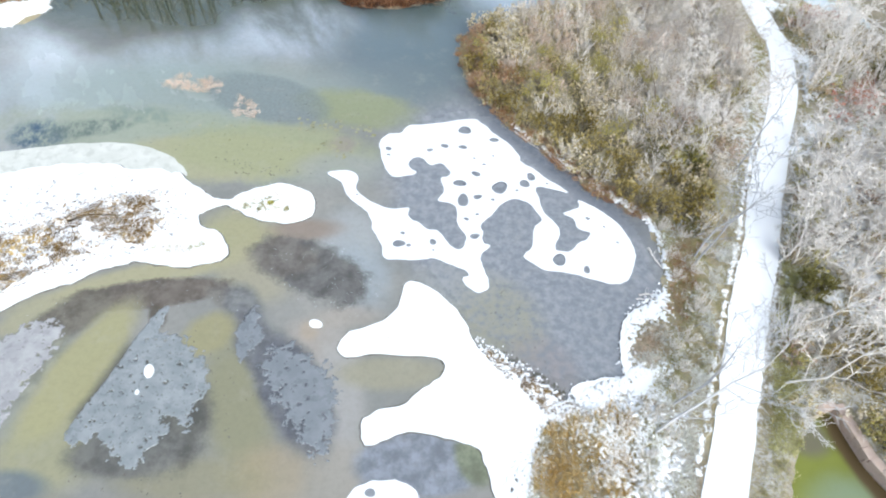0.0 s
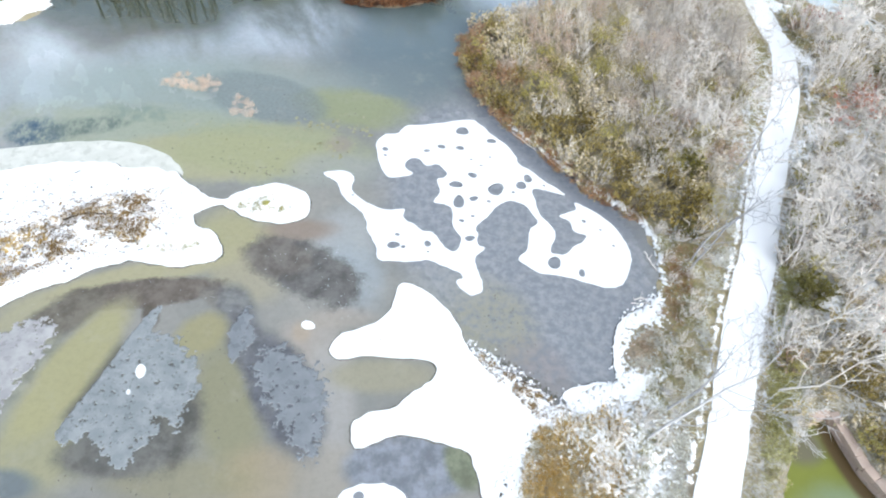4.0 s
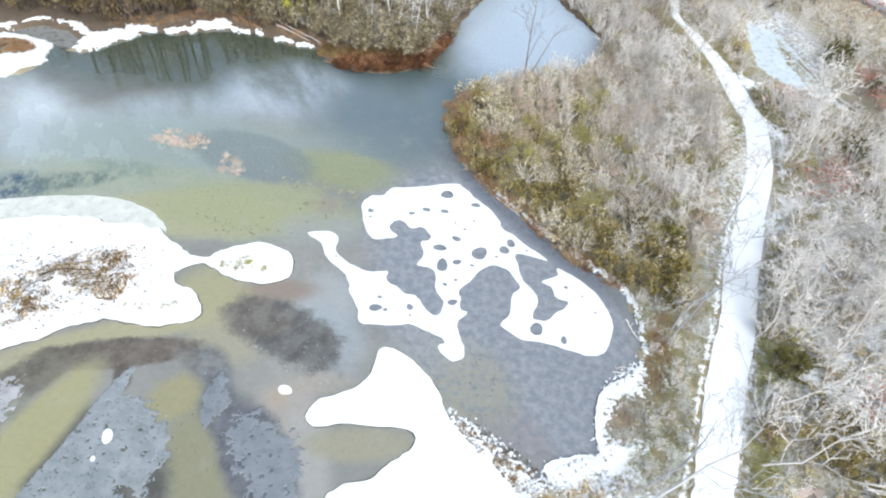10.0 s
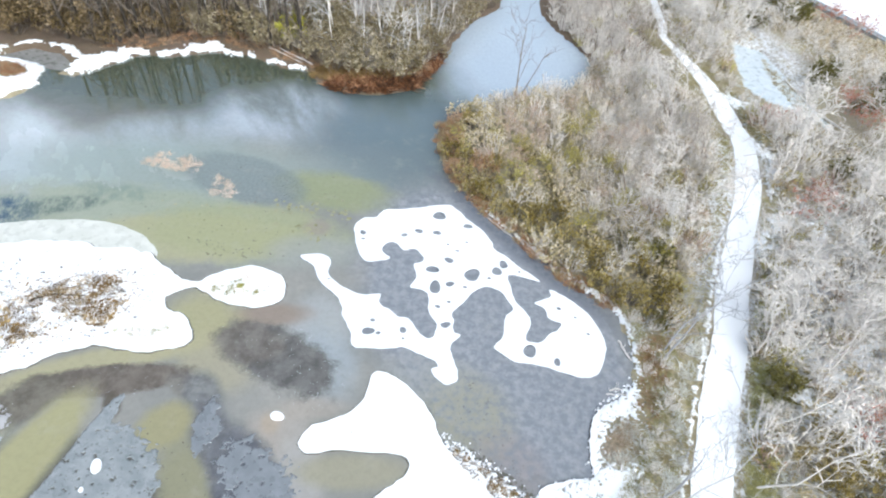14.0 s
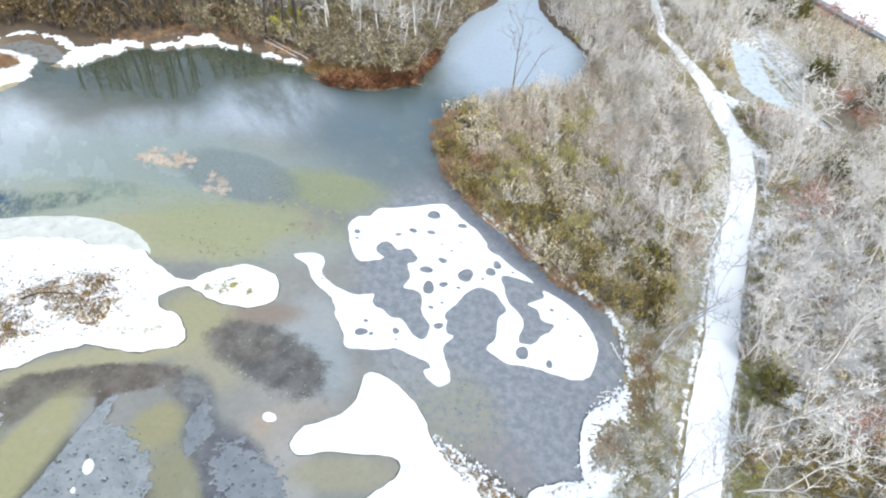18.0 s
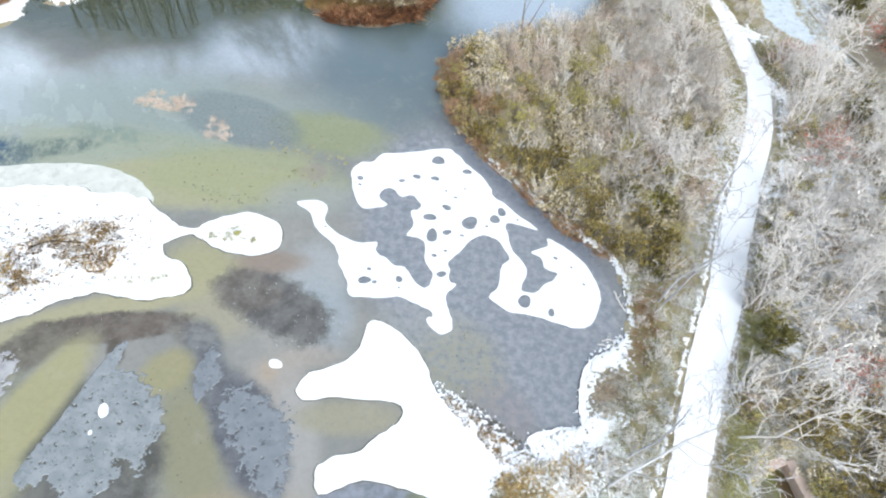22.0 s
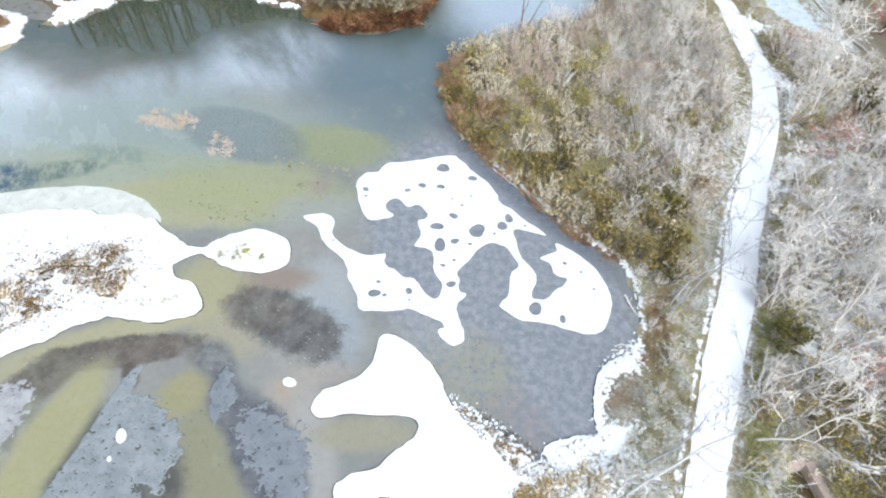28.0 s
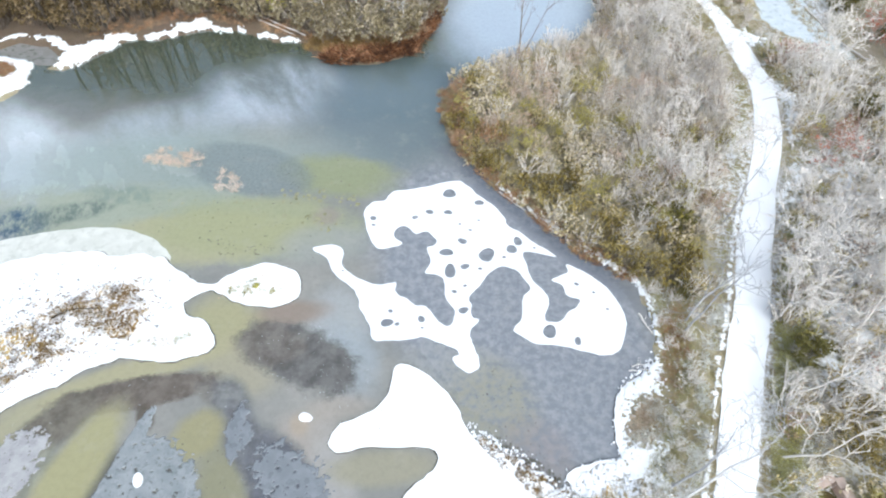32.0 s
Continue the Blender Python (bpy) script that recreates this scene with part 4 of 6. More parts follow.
MARSH_LIP = [(15.5, 22.9), (14.2, 22.5), (13.3, 22.0), (12.5, 21.1), (12.1, 19.6), (11.9, 18.1), (12.0, 16.8), (11.7, 16.4), (10.8, 16.5), (9.8, 16.2), (8.6, 15.8), (8.2, 15.3), (8.5, 14.5), (9.4, 13.6), (10.2, 14.7), (11.3, 14.4), (12.4, 14.7), (13.1, 15.8), (12.5, 16.7), (12.4, 17.8), (12.6, 19.6), (13.2, 20.8), (14.3, 21.5), (15.4, 21.9)]
lip = slab("snow_sheet", [smooth_loop(MARSH_LIP, 6, 0.10, 1.6)], 0.15, 0.2, SNOW)
tagged(lip, "white snow lip along the marshy pond edge", "snow")
rim(smooth_loop(MARSH_LIP, 6, 0.10, 1.6), 0.10, 0.014, SLUSH, "thin brown slush edge along the marsh lip")
snow_cover("snow_cover", MARSH_RIM, 0.08, -0.25, "broken white snow along the marshy pond edge", 0.9, 3.2)
snow_cover("snow_cover", MARSH_EDGE, 0.065, -0.05, "ragged speckled snow at the marsh edge", 1.0, 4.2, 0.08, 4.0)
snow_cover("snow_cover", MARSH_BACK, 0.13, -1.35, "speckled thin snow among marsh grass", 2.2, 3.2, 0.06, 9.0)
MARSH_FROST = [(7.0, 13.4), (10.9, 14.5), (12.8, 13.6), (12.2, 10), (11.2, 4), (9.2, 4), (9.6, 9), (8.6, 11.6)]
snow_cover("snow_cover", MARSH_FROST, 0.12, -0.75, "frost and snow flecks on the marsh grass", 2.6, 3.8, 0.16, 12.0)
NORTH_RIM = [(-56, 63.0), (-52.7, 66.3), (-47.5, 65.9), (-46.2, 64.8), (-45.4, 64.0), (-43.6, 64.6), (-40.8, 67.2), (-39.4, 67.0), (-38.2, 66.5), (-36.8, 66.9), (-34.6, 68.8), (-32.4, 70.4), (-31.0, 70.8), (-29.4, 69.7), (-26.6, 69.0), (-21.7, 67.4), (-17.8, 66.8), (-17.8, 66.2),
             (-21.5, 66.8), (-26.4, 68.4), (-30.2, 68.8), (-36.5, 66.4), (-39.3, 66.0), (-41.9, 62.6), (-44.5, 59.7), (-46.0, 60.0), (-45.4, 62.4), (-48.2, 65.0), (-52.3, 65.6), (-55.6, 62.4)]
snow_cover("snow_cover", NORTH_RIM, 0.11, -0.12, "broken white snow ledge along the far shore", 0.75, 0.8, 0.10, 2.0)
ISLET_RIM = [(-49.3, 53.0), (-47.5, 57.0), (-48.4, 60.7), (-50.1, 61.5), (-54.0, 62.0), (-56.0, 60.4), (-51.0, 60.8), (-49.2, 58.9), (-49.8, 57.2), (-52.0, 56.4), (-58.0, 55.0), (-58.0, 50.0)]
snow_cover("snow_cover", ISLET_RIM, 0.2, 0.0, "white snow rim of a small far islet", 0.5, 0.6, 0.12, 3.0)
snow_cover("snow_cover", VERGE_SNOW, 0.06, 0.0, "thin broken line of snow along the towpath verge", 0.35, 1.8, 0.1, 17.0)
WOOD_SNOW = [(33.0, 43.5), (37.1, 45.0), (42.3, 42.1), (38.3, 32.6), (36.1, 27.4), (31.8, 25.1), (30.1, 29.1), (30.3, 35.0)]
snow_cover("snow_cover", WOOD_SNOW, 0.16, -0.6, "patchy snow on the ground under the bare trees", 5.0, 0.45, 0.06, 21.0)
SPUR = [(33.6, 71.0), (37.1, 70.9), (38.9, 68.8), (38.2, 66.9), (36.0, 66.6), (34.4, 64.5)]
snow_cover("snow_cover", SPUR, 0.16, -0.35, "trodden snow spur from the towpath to the canal", 1.3, 1.6, 0.1, 6.0)
SHORE_LINE = [(4.6, 42.3), (5.0, 42.5), (9.0, 38.3), (12.2, 34.9), (16.0, 32.1), (16.9, 29.4), (16.9, 25.0), (16.4, 25.0), (16.4, 29.2), (15.6, 31.5), (12.0, 34.4), (8.7, 37.9)]
snow_cover("snow_cover", SHORE_LINE, 0.12, -0.08, "thin broken line of snow on the peninsula shore", 0.4, 2.0, 0.06, 7.0)

# ---- far sheet beyond the wood: stands in for white sky and hazy hills ----
field = slab("backdrop_sky", [[(62.5, 113.0), (66.7, 102.6), (70.2, 94.2), (78, 76), (260, 60), (420, 260), (180, 420), (56, 200)]], 1.2, 1.5, SNOW)
tagged(field, "flat white sheet standing in for the sky beyond the wood", "field", kind="structure")
strip = slab("backdrop_hills", [[(60.8, 113.0), (65.2, 102.0), (68.8, 93.6), (76.6, 75.0), (78, 76), (70.2, 94.2), (66.7, 102.6), (62.5, 113.0)]], 1.1, 1.4, ICE_PALE)
tagged(strip, "narrow blue-grey strip standing in for hazy far hills", "water", kind="structure")

# ---- plants ----
LEAN = 0.16
tree_sets = {}
for key, bark in (("pale", BARK_PALE), ("grey", BARK_GREY), ("dun", BARK_DUN)):
    made = []
    for i in range(6):
        (tv, tf), (cv, cf) = tree_arrays(11 + i + 50 * len(key), 9.5 + 0.9 * i, 0.9 + 0.1 * i, 0.046 if key == "pale" else 0.03, (LEAN if key == "pale" else 0.03, 0.0), (9, 5, 3, 2) if key == "pale" else (9, 5, 4, 3))
        made.append((mesh_np("trunk", tv, tf, bark if key == "pale" else BARK_BROWN), mesh_np("crown", cv, cf, bark)))
    tree_sets[key] = made


def shrub_set(leaf_mat, wood_mat, height, radius, seed, number=4, **kw):
    made = []
    for i in range(number):
        (tv, tf), (cv, cf) = shrub_arrays(seed + i, height, radius, **kw)
        made.append((mesh_np("wood", tv, tf, wood_mat), mesh_np("foliage", cv, cf, leaf_mat)))
    return made


brush_set = shrub_set(BRUSH, BARK_DARK, 2.1, 1.5, 41, 4, leaves=330, leaf=0.125) + shrub_set(BRUSH, BARK_PALE, 2.2, 1.5, 47, 3, leaves=280, leaf=0.12, stems=22, thick=2.2)
hazel_set = shrub_set(HAZEL, BARK_PALE, 2.6, 1.6, 61, 5, leaves=160, stems=26, leaf=0.07, thick=2.0)
dun_set = shrub_set(HAZEL, BARK_PALE, 2.4, 1.6, 59, 2, leaves=260, stems=22, leaf=0.10, thick=2.2) + shrub_set(HAZEL, BARK_GREY, 2.4, 1.6, 66, 4, leaves=320, stems=24, leaf=0.09, thick=1.8)
olive_set = shrub_set(OLIVE, BARK_DARK, 2.2, 1.5, 71, 4, leaves=350, leaf=0.125)
BLUSH = leaf_material("pinkish_dead_leaves", [(0.15, (0.32, 0.19, 0.11)), (0.5, (0.58, 0.43, 0.32)), (0.9, (0.76, 0.64, 0.55))])
GOLD = leaf_material("yellow_olive_leaves", [(0.15, (0.24, 0.20, 0.03)), (0.5, (0.46, 0.40, 0.08)), (0.9, (0.60, 0.54, 0.24))])
blush_set = shrub_set(BLUSH, BARK_GREY, 2.2, 1.5, 76, 3, leaves=640)
gold_set = shrub_set(GOLD, BARK_BROWN, 2.1, 1.4, 86, 3, leaves=700)
rust_set = shrub_set(RUST, BARK_BROWN, 1.6, 1.2, 81, 3)
red_set = shrub_set(RED, BARK_GREY, 2.2, 1.5, 91, 3, leaves=520)
green_set = shrub_set(GREEN, BARK_BROWN, 2.2, 1.5, 101, 3, leaves=1500, leaf=0.10)


def place(kind, protos, x, y, size, label, category, group, names=("wood", "foliage"), spin=True, squash=1.0):
    ob = new(kind)
    a = random.uniform(0, 6.28) if spin else random.uniform(-0.5, 0.5)
    z = max(ground_at(x, y), 0.0)
    ob.matrix_basis = Matrix.Translation((x, y, z)) @ Matrix.Rotation(a, 4, "Z") @ Matrix.Diagonal((size, size, size * squash, 1))
    for nm, me in zip(names, random.choice(protos)):
        part(nm, me, ob)
    return tagged(ob, label, category, group)


def sow(loop, gap, seed=1, tries=4000, clear=(), off=2.0):
    """Random spots in a plan loop, at least gap apart and off the track and the waters."""
    rng = np.random.default_rng(seed)
    a = np.array(loop)
    lo, hi = a.min(0), a.max(0)
    p = lo + rng.uniform(size=(tries, 2)) * (hi - lo)
    ok = (signed(p[:, 0], p[:, 1], loop) < 0) & (signed(p[:, 0], p[:, 1], SHORE) > 0.25) & (from_line(p[:, 0], p[:, 1], TRACK_LINE) > off)
    for d in clear:
        ok &= signed(p[:, 0] + 0.55 * d, p[:, 1] + 0.83 * d, CANAL) > 0.6
    ok &= (signed(p[:, 0], p[:, 1], CANAL) > 0.6) & (signed(p[:, 0], p[:, 1], LOCK) > 0.8)
    keep = np.zeros((0, 2))
    for q in p[ok]:
        if not len(keep) or ((keep - q) ** 2).sum(1).min() > gap * gap:
            keep = np.vstack([keep, q])
    return keep


OPEN_SPOTS = ((47.4, 62.6, 1.9), (50.2, 66.4, 1.5), (45.2, 65.6, 1.6), (27.2, 24.6, 2.4), (37.4, 45.6, 2.8), (32.2, 21.8, 2.2))


def thicket(name, loop, gap, seed, protos, sizes, bare=False):
    """Undergrowth that nobody could count, joined into one mesh with two materials."""
    spots = sow(loop, gap, seed, clear=(1.5, 3.0))
    for cx, cy, r in OPEN_SPOTS:
        spots = spots[np.hypot(spots[:, 0] - cx, spots[:, 1] - cy) > r]
    if bare:
        spots = spots[signed(spots[:, 0], spots[:, 1], LOCK) > 3.2]
    rng = np.random.default_rng(seed)
    heights = land(spots[:, 0], spots[:, 1])
    vs, fs, ms, n = [], [], [], 0
    for (x, y), z in zip(spots, heights):
        wood, leaf = protos[rng.integers(len(protos))]
        for slot, (v, f) in enumerate((wood, leaf)):
            pv, pf = scatter_arrays((v, f), [(x, y, z, rng.uniform(*sizes), rng.uniform(0, 6.28))])
            vs.append(pv), fs.append(pf + n), ms.append(np.full(len(pf), slot))
            n += len(pv)
    return np.concatenate(vs), np.concatenate(fs), np.concatenate(ms)


PENINSULA = [(-0.6, 56.6), (-0.6, 52.5), (1.3, 47.3), (4.3, 42.9), (8.6, 38.1), (12.0, 34.3), (16.0, 31.7), (17.2, 30.0), (20.0, 30.0), (23.4, 38), (27.0, 46), (31, 55), (31, 66), (28, 74), (19.4, 76), (17, 70), (13, 66.5), (5.6, 63)]
pen_spots = sow(PENINSULA, 1.5, 2)
for (x, y), inland in zip(pen_spots, signed(pen_spots[:, 0], pen_spots[:, 1], SHORE)):
    front = inland + random.uniform(-2.0, 2.0) - 0.12 * max(x - 6.0, 0.0)
    deep = (x - 13) * 0.05 + (y - 50) * 0.016 + random.uniform(-0.4, 0.4)
    pick = random.random()
    if front < 3.6 and y < 58:
        if x < 7 and pick < 0.35:
            place("shrub", rust_set, x, y, random.uniform(1.1, 1.5), "rust-brown brush shrub near the peninsula shore", "shrub", "peninsula shrubs")
        else:
            place("shrub", olive_set if pick < 0.8 else brush_set, x, y, random.uniform(0.85, 1.2), "dark olive-brown brush shrub near the shore", "shrub", "peninsula shrubs")
    elif deep > 0.02 and pick > 0.16:
        place("shrub", dun_set if pick < 0.84 else hazel_set, x, y, random.uniform(0.75, 1.1), "leafless grey-brown thicket shrub on the peninsula", "shrub", "peninsula shrubs")
    elif pick < 0.36:
        place("shrub", random.choice((blush_set, gold_set)), x, y, random.uniform(0.8, 1.15), "shrub with pinkish or yellowish dead leaves on the peninsula", "shrub", "peninsula shrubs")
    else:
        place("shrub", brush_set, x, y, random.uniform(0.8, 1.2), "olive-brown brush shrub on the peninsula", "shrub", "peninsula shrubs")
low_protos = [(shrub_arrays(131 + i, 1.1, 1.1, stems=12, leaves=260, leaf=0.09)) for i in range(3)]
wide_protos = [shrub_arrays(151 + i, 1.7, 1.5, leaves=620, leaf=0.08) for i in range(3)]
v, f, m = thicket("undergrowth", PENINSULA, 2.2, 3, low_protos, (0.7, 1.2))
tagged(new("undergrowth", mesh_np("undergrowth", v, f, [BARK_BROWN, BRUSH], m)), "low olive and brown undergrowth on the peninsula", "undergrowth", kind="stuff")

INNER = [(17.5, 36), (22.4, 37), (26, 45), (30.6, 54), (30.6, 66), (27.5, 76), (28, 95), (19, 110), (17, 84), (21, 76), (20.5, 64), (21.6, 54), (17.8, 44)]
for x, y in sow(INNER, 3.2, 4, off=5.0):
    place("tree", tree_sets["pale" if y < 70 and random.random() < 0.6 else "grey"], x, y, random.uniform(0.38, 0.68), "leafless pale grey tree between pond and towpath", "tree", "bare trees", ("trunk", "crown"), False)
BANK = [(16.6, 31), (21, 30), (18, 22), (13.5, 11), (10, 4), (9, 10), (14, 16), (17, 22)]
for x, y in sow(BANK, 1.5, 5):
    place("shrub", hazel_set, x, y, random.uniform(0.4, 0.7), "thin leafless grey bush on the snowy bank", "shrub", "bank bushes", squash=0.8)
EAST = [(20, 2), (24, 22), (30, 36), (35, 46), (37.5, 56), (36.5, 64), (40, 66), (38, 80), (33.5, 84), (33.5, 100), (46, 100), (46, 80), (47, 60), (62, 46), (56, 25), (46, 2)]
def hides(x, y, spots):
    """Whether a tall tree at x, y would stand between the pond and one of the spots."""
    for gx, gy in spots:
        r = math.hypot(gx, gy)
        if -2.5 < ((gx - x) * gx + (gy - y) * gy) / r < 8.5 and abs((gx - x - 0.8) * gy - (gy - y) * gx) / r < 2.8:
            return True
    return False


for x, y in sow(EAST, 3.1, 6, 6000, (3, 6, 9), 3.4):
    if hides(x, y, ((27.2, 24.6), (37.4, 45.6), (52.6, 67.0), (28.5, 14.5), (30.5, 12.5), (33.0, 16.5), (31.0, 17.5), (32.2, 22.0), (44.6, 53.0))):
        continue
    low = 0.4 if hides(x, y, ((49.0, 65.6), (47.6, 70.0), (46.4, 76.0))) else 0.7 if x > 46 else 1
    place("tree", tree_sets["pale"], x, y, random.uniform(0.5, 0.95) * low, "leafless pale grey tree beside the towpath", "tree", "bare trees", ("trunk", "crown"), False)
v, f, m = thicket("undergrowth", EAST, 1.9, 7, low_protos, (0.8, 1.4))
tagged(new("undergrowth", mesh_np("undergrowth", v, f, [BARK_GREY, BRUSH], m)), "grey-brown undergrowth below the bare trees", "undergrowth", kind="stuff")
for loop, gap, seed, mat, label in ((EAST, 4.4, 61, BLUSH, "low shrubs with pinkish dead leaves under the bare trees"), (EAST, 4.8, 62, GOLD, "yellow-olive shrubs under the bare trees"), (EAST, 3.6, 63, HAZEL, "pale dun shrubs under the bare trees"),
                                    (INNER, 4.2, 64, BLUSH, "pinkish-brown shrubs between pond and towpath"), (INNER, 5.0, 65, GOLD, "yellow-olive shrubs between pond and towpath")):
    v, f, m = thicket("undergrowth", loop, gap, seed, wide_protos, (0.6, 1.0), mat is not GOLD)
    tagged(new("undergrowth", mesh_np("undergrowth", v, f, [BARK_BROWN, mat], m)), label, "undergrowth", kind="stuff")
twig_protos = [shrub_arrays(221 + i, 2.6, 1.8, stems=20, leaves=24, leaf=0.08, thick=2.6) for i in range(5)]
for loop, gap, seed, sizes, bark, label in ((EAST, 1.75, 91, (0.7, 1.3), BARK_PALE, "dense frosted twigs of leafless brush under the bare trees"),
                                            (INNER, 1.9, 93, (0.6, 1.1), BARK_PALE, "frosted twigs of leafless brush between pond and towpath")):
    v, f, m = thicket("undergrowth", loop, gap, seed, twig_protos, sizes, True)
    tagged(new("undergrowth", mesh_np("undergrowth", v, f, [bark, HAZEL], m)), label, "undergrowth", kind="stuff")
BASIN_BANK = [(26.4, 17.4), (28.4, 11.5), (32.2, 4.0), (40, 2.0), (38, 12), (35.5, 18.5), (32, 20.4), (28.6, 21.4), (26.0, 19.6)]
v, f, m = thicket("undergrowth", BASIN_BANK, 1.2, 69, wide_protos, (0.55, 0.95))
tagged(new("undergrowth", mesh_np("undergrowth", v, f, [BARK_DARK, OLIVE], m)), "dark olive-brown brush on the basin bank", "undergrowth", kind="stuff")
FAR_EAST = [(50, 100), (56, 86), (63, 70), (70, 45), (75, 60), (66, 90), (58, 108)]
FAR_WOOD = [(47.5, 62), (46, 80), (45, 96), (52, 88), (58, 74), (63, 56), (60, 48), (50, 56)]
for x, y in sow(FAR_WOOD, 2.4, 26):
    if hides(x, y, ((51.4, 75.8), (54.2, 68.5), (52.4, 66.5), (48.4, 93.8))):
        continue
    low = 0.45 if hides(x, y, ((49.0, 65.6), (47.6, 70.0), (46.4, 76.0), (45.4, 84.0))) else 1.0
    low = 0.3 if signed(np.array([x]), np.array([y]), CANAL)[0] < 2.2 else low
    place("tree", tree_sets["pale"], x, y, random.uniform(0.4, 0.6) * low, "small pale leafless tree beyond the canal", "tree", "canal wood", ("trunk", "crown"), False)
v, f, m = thicket("undergrowth", FAR_EAST, 1.9, 8, low_protos, (1.2, 2.0))
tagged(new("undergrowth", mesh_np("undergrowth", v, f, [BARK_PALE, HAZEL], m)), "pale grey brush at the edge of the white sky sheet", "undergrowth", kind="stuff")
NORTHBANK = [(-56, 71), (-44, 72), (-39, 74.5), (-30, 77), (-20, 74), (-15, 69.5), (-7, 68.4), (-3.6, 74), (0.5, 86), (4.5, 96), (4, 125), (-75, 125), (-90, 66)]
for x, y in sow(NORTHBANK, 5.8, 9):
    place("tree", tree_sets["pale" if x > -28 and random.random() < 0.5 else "dun" if random.random() < 0.4 else "grey"], x, y, random.uniform(0.55, 1.0), "leafless grey-brown tree on the far bank", "tree", "far bank trees", ("trunk", "crown"))
NORTH_EDGE = [(-60, 67), (-44, 66.8), (-39, 68.8), (-30, 72.2), (-20, 68.8), (-15, 66.0), (-10, 65.4), (-6, 65.4), (-2.6, 71), (2.4, 85), (6.6, 95), (3, 104), (-3, 86), (-8, 76), (-20, 79), (-30, 82), (-42, 77), (-60, 76)]
dark_protos = [shrub_arrays(171 + i, 2.6, 1.6, leaves=900, leaf=0.11) for i in range(4)]
v, f, m = thicket("shoreline_brush", NORTH_EDGE, 1.9, 10, dark_protos, (1.0, 1.95))
FAWN = leaf_material("fawn_brush_leaves", [(0.15, (0.06, 0.046, 0.018)), (0.4, (0.175, 0.138, 0.06)), (0.62, (0.31, 0.255, 0.15)), (0.92, (0.56, 0.49, 0.38))])
fade = v[f[:, 0], 0] + 5.0 * np.sin(v[f[:, 0], 0] * 0.9 + v[f[:, 0], 1] * 0.7) + 0.9 * (v[f[:, 0], 1] - 72.0)
m = np.where((m == 1) & (fade > -33.0), 2, m)
tagged(new("shoreline_brush", mesh_np("shoreline_brush", v, f, [BARK_BROWN, DARK, FAWN], m)), "dense dark brown and olive brush on the far shore", "undergrowth", kind="stuff")
NORTH_PALE = [(-21, 72), (-15, 67.4), (-7, 66.8), (-3.4, 72), (2.6, 88), (5.6, 96), (3, 108), (-6, 96), (-12, 84), (-22, 84)]
for gap, seed, protos, bark, mat, word in ((1.9, 94, twig_protos, BARK_GREY, HAZEL, "grey-brown leafless brush on the far bank"), (2.6, 95, wide_protos, BARK_GREY, BRUSH, "dun and olive brush on the far bank")):
    v, f, m = thicket("shoreline_brush", NORTH_PALE, gap, seed, protos, (0.9, 1.5))
    tagged(new("shoreline_brush", mesh_np("shoreline_brush", v, f, [bark, mat], m)), word, "undergrowth", kind="stuff")
tall_set = []
for i in range(4):
    (tv, tf), (cv, cf) = tree_arrays(301 + i, 12.0 + i, 0.45, 0.03, (0.02, 0.0), (5, 3, 2, 2), 2.5, 0.05)
    tall_set.append((mesh_np("trunk", tv, tf, BARK_DARK), mesh_np("crown", cv, cf, BARK_BROWN)))
for x, y in sow([(-49, 67.4), (-44, 67.2), (-39, 69.6), (-34, 72.0), (-30, 72.6), (-20, 69.4), (-19, 71), (-30, 75), (-40, 72), (-49, 69.8)], 1.35, 35):
    place("tree", tall_set, x, y, random.uniform(0.7, 1.05), "tall thin dark-trunked tree at the far shore", "tree", "shore trees", ("trunk", "crown"))
for x, y, z in ((14.8, 56.1, 1.2), (18.4, 49.8, 1.2), (18.7, 44.2, 1.0), (8.6, 45.9, 1.1), (1.4, 53.0, 0.9), (13.6, 50.4, 0.9)):
    place("shrub", gold_set, x, y, z, "yellow-olive shrub standing over the peninsula brush", "shrub", "peninsula shrubs", squash=1.25)
for x, y, z in ((19.8, 54.2, 1.2), (10.2, 57.5, 1.2), (21.0, 56.0, 1.0), (24.6, 39.0, 0.9)):
    place("shrub", blush_set, x, y, z, "pinkish-brown shrub standing over the peninsula brush", "shrub", "peninsula shrubs", squash=1.25)
CREEKSIDE = [(14.0, 98), (15.6, 87), (18.2, 82), (20.4, 77), (26, 80), (22, 100), (17, 112)]
for x, y in sow(CREEKSIDE, 2.4, 11):
    place("shrub", hazel_set, x, y, random.uniform(0.6, 1.0), "leafless brown shrub on the creek bank", "shrub", "creek shrubs")
for x, y, s in ((37.4, 45.6, 1.2), (32.2, 22.0, 0.9), (62.2, 98.1, 1.3), (64.8, 93, 1.3), (52.4, 69.0, 1.1), (52.8, 65.0, 1.0), (40.6, 49.6, 0.7), (39.8, 63.6, 0.8), (43.0, 64.0, 0.7)):
    place("shrub", red_set, x, y, 1.5 * s, "reddish-brown shrub with dead leaves in the wood", "shrub", "red shrubs")
for x, y, s in ((26.9, 24.4, 0.78), (27.8, 25.0, 0.5), (19.0, 29.8, 0.5), (51.4, 75.8, 1.0), (54.2, 68.5, 0.7), (44.6, 53.0, 0.8), (54.0, 78.6, 0.9), (48.4, 93.8, 0.9), (57.4, 70.3, 0.9), (17.5, 38.6, 0.6), (20.6, 37.0, 0.7)):
    place("shrub", green_set, x, y, 1.4 * s, "dark olive evergreen bush among bare trees", "shrub", "evergreen bushes")
